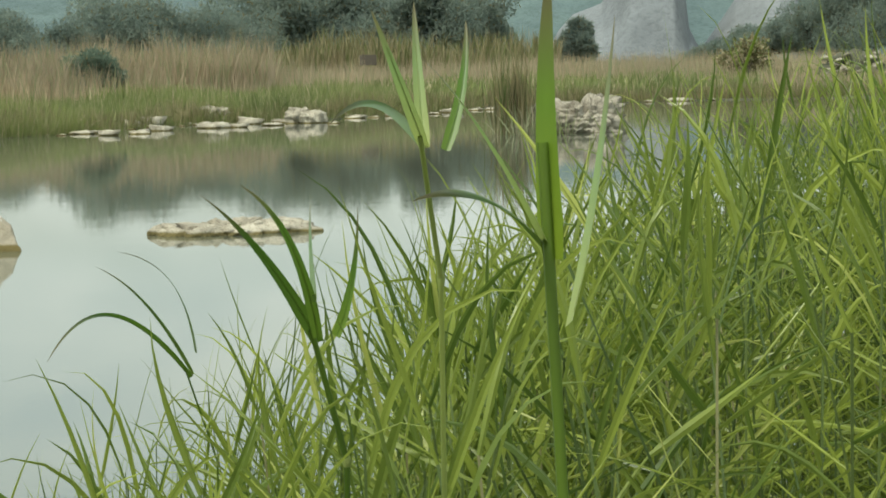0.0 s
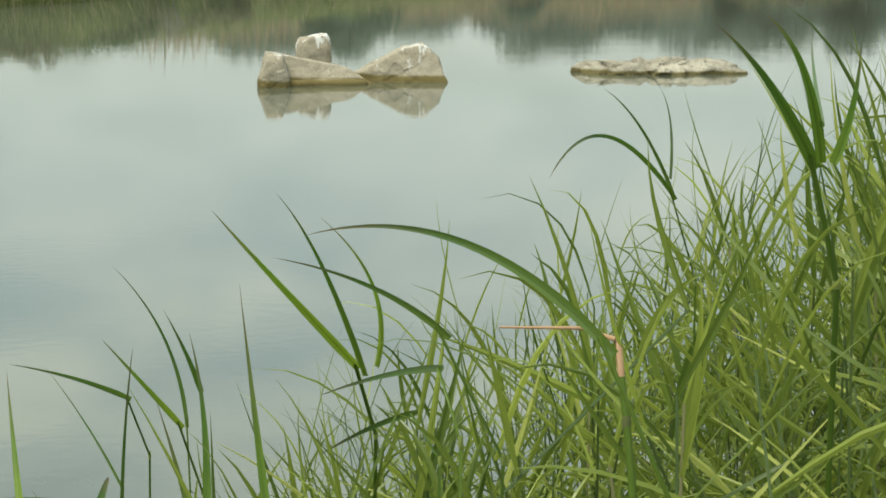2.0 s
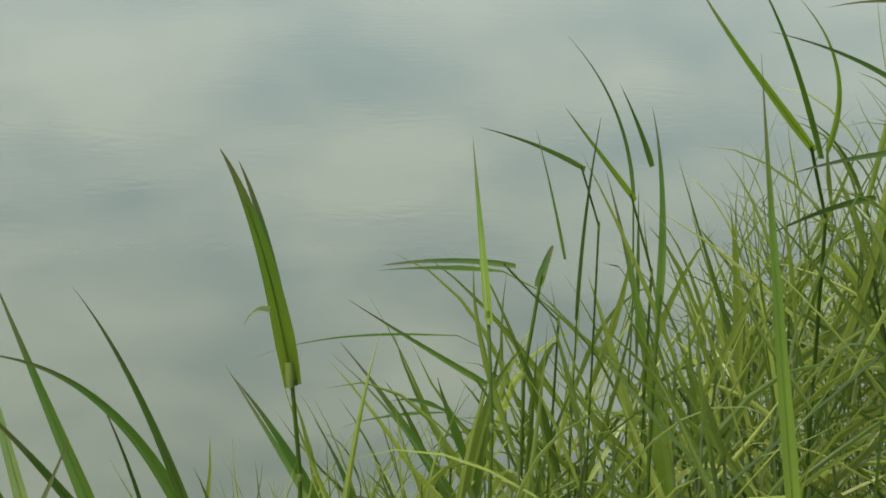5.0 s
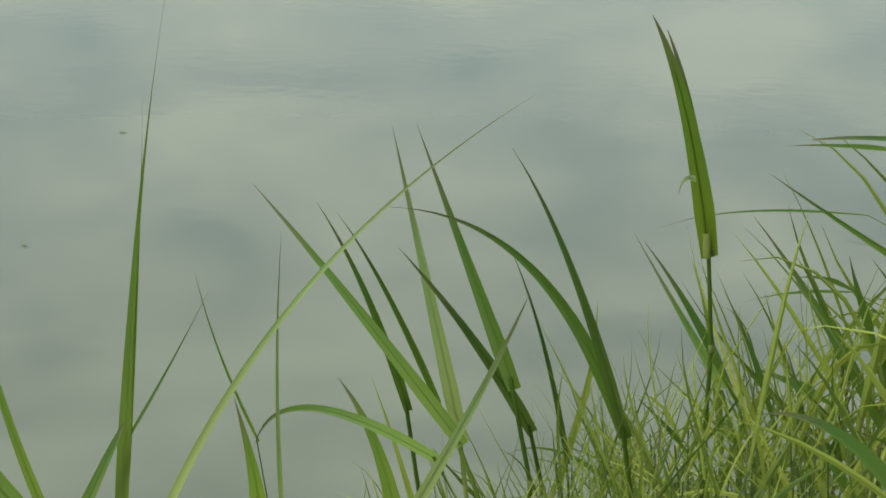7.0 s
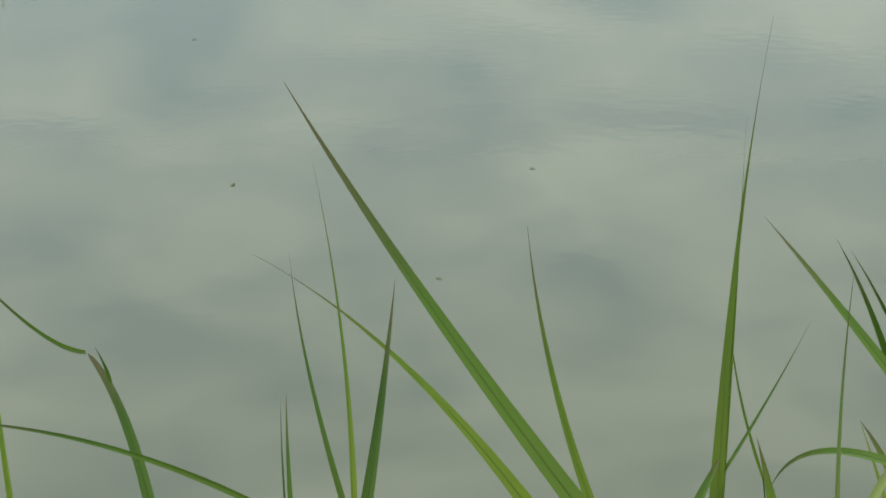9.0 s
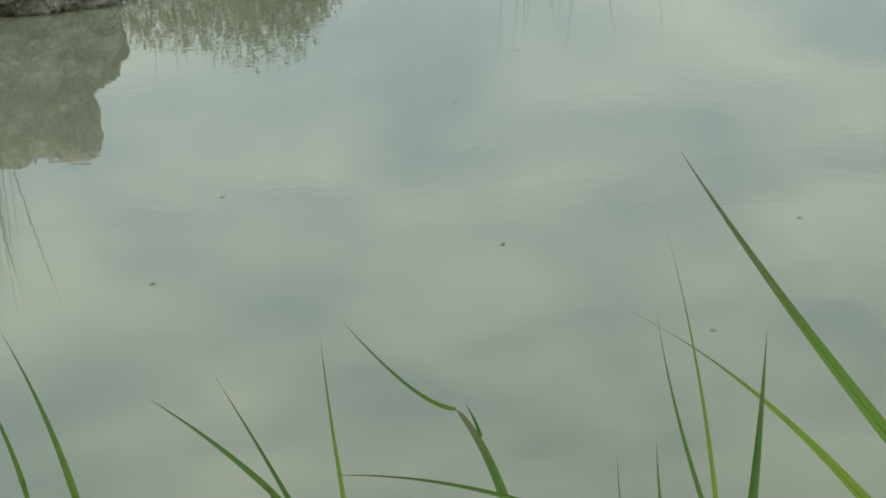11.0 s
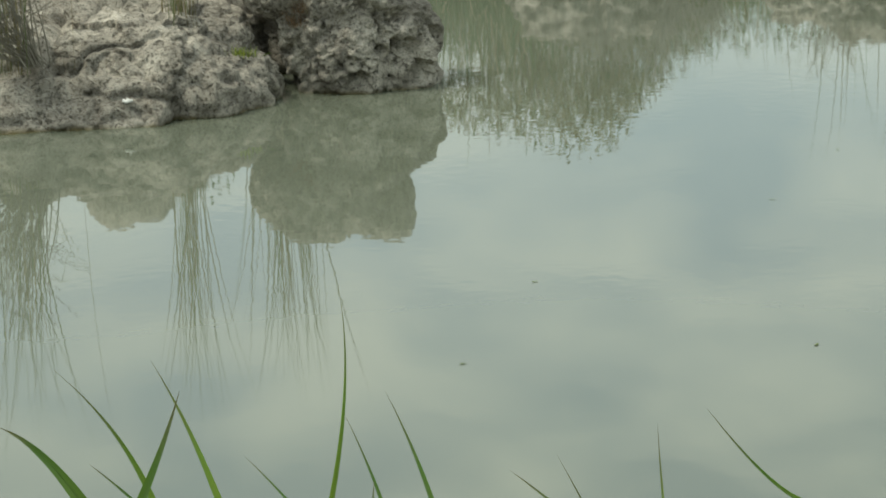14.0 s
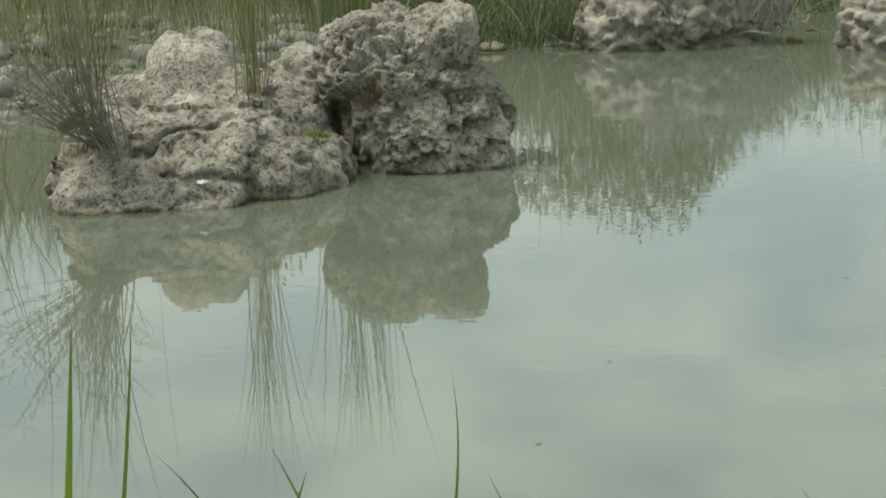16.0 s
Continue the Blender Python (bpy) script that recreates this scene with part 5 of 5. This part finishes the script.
bent_reed(((-0.458, 1.874, 1.799), (-0.492, 1.671, 1.922), (-0.471, 1.464, 1.995), 0.0090, 0.90, REED_YOUNG), ((-0.448, 1.855, 1.797), (-0.468, 1.769, 1.930), (-0.478, 1.663, 1.983), 0.0066, 1.00, REED), ((-0.474, 2.019, 1.771), (-0.415, 1.835, 1.886), (-0.432, 1.625, 1.969), 0.0069, 0.90, REED_YOUNG))
bent_reed(((-0.144, 1.073, 1.982), (-0.222, 1.087, 2.061), (-0.304, 1.071, 2.038), 0.0068, 0.80, REED_DARK))
bent_reed(((-0.283, 0.973, 1.784), (-0.315, 1.020, 1.930), (-0.328, 1.031, 2.018), 0.0091, 1.10, REED_YOUNG))
bent_reed(((-0.650, 1.979, 1.713), (-0.660, 1.989, 1.806), (-0.721, 1.970, 1.870), 0.0049, 0.90, REED_DARK), ((-0.619, 1.925, 1.760), (-0.629, 1.918, 1.797), (-0.649, 1.908, 1.839), 0.0063, 0.90, REED))
bent_reed(((-0.544, 1.685, 1.692), (-0.547, 1.713, 1.791), (-0.567, 1.720, 1.856), 0.0085, 0.90, REED))
bent_reed(((-0.636, 1.521, 1.711), (-0.673, 1.596, 1.778), (-0.704, 1.662, 1.829), 0.0082, 0.90, REED_YOUNG))
bent_reed(((-0.705, 1.791, 1.686), (-0.750, 1.751, 1.700), (-0.799, 1.701, 1.697), 0.0060, 0.50, REED_DARK))
bent_reed(((-0.731, 1.795, 1.570), (-0.781, 1.787, 1.595), (-0.859, 1.769, 1.642), 0.0073, 0.80, REED))
bent_reed(((-0.600, 1.636, 1.689), (-0.594, 1.622, 1.784), (-0.576, 1.601, 1.866), 0.0036, 0.60, REED_DARK), ((-0.736, 2.042, 1.630), (-0.632, 1.662, 1.787), (-0.524, 1.275, 1.919), 0.0042, 0.80, REED))
bent_reed(((-0.657, 1.836, 1.771), (-0.664, 1.714, 1.818), (-0.671, 1.586, 1.852), 0.0053, 0.80, REED))
bent_reed(((-0.609, 1.836, 1.747), (-0.626, 1.770, 1.802), (-0.637, 1.702, 1.852), 0.0059, 0.80, REED_YOUNG))
bent_reed(((-0.738, 1.961, 1.621), (-0.735, 1.969, 1.641), (-0.729, 1.977, 1.661), 0.0100, 0.40, REED_DARK))
bent_reed(((-0.565, 1.850, 1.442), (-0.615, 1.907, 1.631), (-0.662, 1.920, 1.753), 0.0159, 1.00, REED_YOUNG))
bent_reed(((-0.271, 1.279, 1.928), (-0.334, 1.416, 1.897), (-0.413, 1.543, 1.848), 0.0054, 0.70, REED_DARK))
bent_reed(((-0.386, 1.776, 1.785), (-0.437, 1.843, 1.760), (-0.502, 1.899, 1.712), 0.0065, 0.70, REED_DARK))
bent_reed(((-0.271, 1.302, 1.942), (-0.313, 1.302, 1.979), (-0.380, 1.288, 1.991), 0.0054, 0.90, REED_DARK))
bent_reed(((-0.056, 1.528, 2.027), (-0.087, 1.491, 2.099), (-0.124, 1.446, 2.132), 0.0112, 1.10, REED), ((-0.051, 1.439, 2.041), (-0.057, 1.368, 2.121), (-0.084, 1.288, 2.145), 0.0082, 0.90, REED), ((-0.045, 1.539, 2.030), (-0.029, 1.534, 2.067), (-0.028, 1.526, 2.117), 0.0084, 0.90, REED), ((-0.050, 1.396, 2.069), (-0.060, 1.512, 2.090), (-0.065, 1.628, 2.118), 0.0045, 0.80, REED_DARK))
bent_reed(((-0.183, 1.902, 1.955), (-0.240, 1.804, 2.062), (-0.264, 1.687, 1.997), 0.0045, 0.50, REED), ((-0.218, 2.251, 1.931), (-0.174, 1.790, 2.061), (-0.156, 1.316, 2.107), 0.0045, 0.80, REED_DARK), ((-0.191, 1.984, 1.946), (-0.203, 1.798, 2.039), (-0.213, 1.603, 2.074), 0.0036, 0.80, REED_DARK))
bent_reed(((0.020, 1.104, 2.170), (0.008, 1.032, 2.208), (0.001, 0.958, 2.231), 0.0069, 0.70, REED_PALE), ((0.020, 1.104, 2.170), (0.017, 1.122, 2.205), (0.016, 1.138, 2.239), 0.0070, 0.60, REED_PALE), ((0.030, 1.205, 2.165), (0.043, 1.226, 2.199), (0.042, 1.246, 2.232), 0.0071, 0.60, REED), ((0.020, 1.104, 2.170), (-0.007, 1.216, 2.205), (-0.035, 1.326, 2.176), 0.0053, 0.50, REED_DARK))
bent_reed(((0.040, 0.278, 2.188), (0.039, 0.279, 2.202), (0.040, 0.279, 2.217), 0.0034, 0.45, REED_YOUNG), ((0.040, 0.281, 2.188), (0.033, 0.265, 2.198), (0.026, 0.248, 2.196), 0.0016, 0.60, REED_DARK), ((0.040, 0.281, 2.188), (0.033, 0.260, 2.203), (0.027, 0.237, 2.209), 0.0012, 0.60, REED_PALE), ((0.042, 0.286, 2.181), (0.047, 0.311, 2.192), (0.051, 0.335, 2.214), 0.0030, 0.70, REED_PALE))


# ---- small things on the water and the rocks ----
def floating_leaf(x, y, size, turn):
    v, f = blades([(-size / 2, 0, 0)], 0, size, size * 0.45, 1.5, 0.15, 4)
    v[:, 2] = 0.003 + 0.15 * (v[:, 2] - v[:, 2].min())
    ob = new("floating_leaf", mesh_of("floating_leaf", v, f, BROWN_REED))
    ob.matrix_world = pose(x, y, 0, 0, 0, turn)
    tagged(ob, "small brown leaf floating on the water", "leaf", "floating leaves")


for x, y, size, turn in ((-5.2, 6.5, 0.03, 20), (-7.4, 5.5, 0.03, 70), (-5.9, 5.6, 0.035, 120), (-4.6, 5.2, 0.025, 10), (-7.9, 7.4, 0.03, 40), (-6.6, 4.5, 0.03, 90), (-8.6, 8.6, 0.03, 150)):
    floating_leaf(x, y, size, turn)


# a withered rust-brown tuft caught in the boulder's face
for k, (x, y, z) in enumerate(((-12.54, 7.80, 0.53), (-12.56, 7.78, 0.44))):
    clump("dry_tuft", RUST, "withered rust-brown tuft hanging on the boulder", (x, y, z), 60, (0.06, 0.17), (0.003, 0.006), 0.025, 0.6, (0.6, 2.2), 95 + k, "grass")
# green tufts rooted in the rock
for k, (x, y, z) in enumerate(((-12.575, 7.31, 0.30), (-12.55, 7.35, 0.29))):
    clump("grass_tuft", GRASS, "small green tuft growing in a crack of the rock", (x, y, z), 30, (0.04, 0.09), (0.004, 0.008), 0.04, 0.5, (0.2, 1.2), 90 + k, "grass")


# one reed stalk by the water, snapped over at a pale joint
stalk = [(-0.146, 1.205, 1.860), (-0.148, 1.208, 1.885), (-0.152, 1.213, 1.915), (-0.156, 1.219, 1.940), (-0.158, 1.223, 1.956), (-0.161, 1.223, 1.961), (-0.180, 1.221, 1.967), (-0.226, 1.214, 1.967)]
root = stalk[0]
snapped = new("broken_reed", None)
ground_z = land_z(root[0], root[1])
snapped.location = (root[0], root[1], ground_z)
own = [Vector((0, 0, -0.04))] + [Vector(q) - Vector((root[0], root[1], ground_z)) for q in stalk]
part("stem", mesh_of("stem", *tube(own[:5], [0.0028, 0.0026, 0.0024, 0.0022, 0.0022], 7), REED, True), snapped)
part("joint", mesh_of("joint", *tube([own[3] + Vector((0, 0, -0.004)), own[3], own[3] + Vector((0, 0, 0.004))], [0.0023, 0.0029, 0.0023], 8), REED_DRY, True), snapped, "pale swollen joint")
part("snapped_top", mesh_of("snapped_top", *tube(own[4:], [0.0022, 0.0021, 0.0018, 0.0012, 0.0007], 6), PINK_STEM, True), snapped, "withered pinkish bent top")
tagged(snapped, "reed stalk snapped over, with a withered pinkish top", "reed")
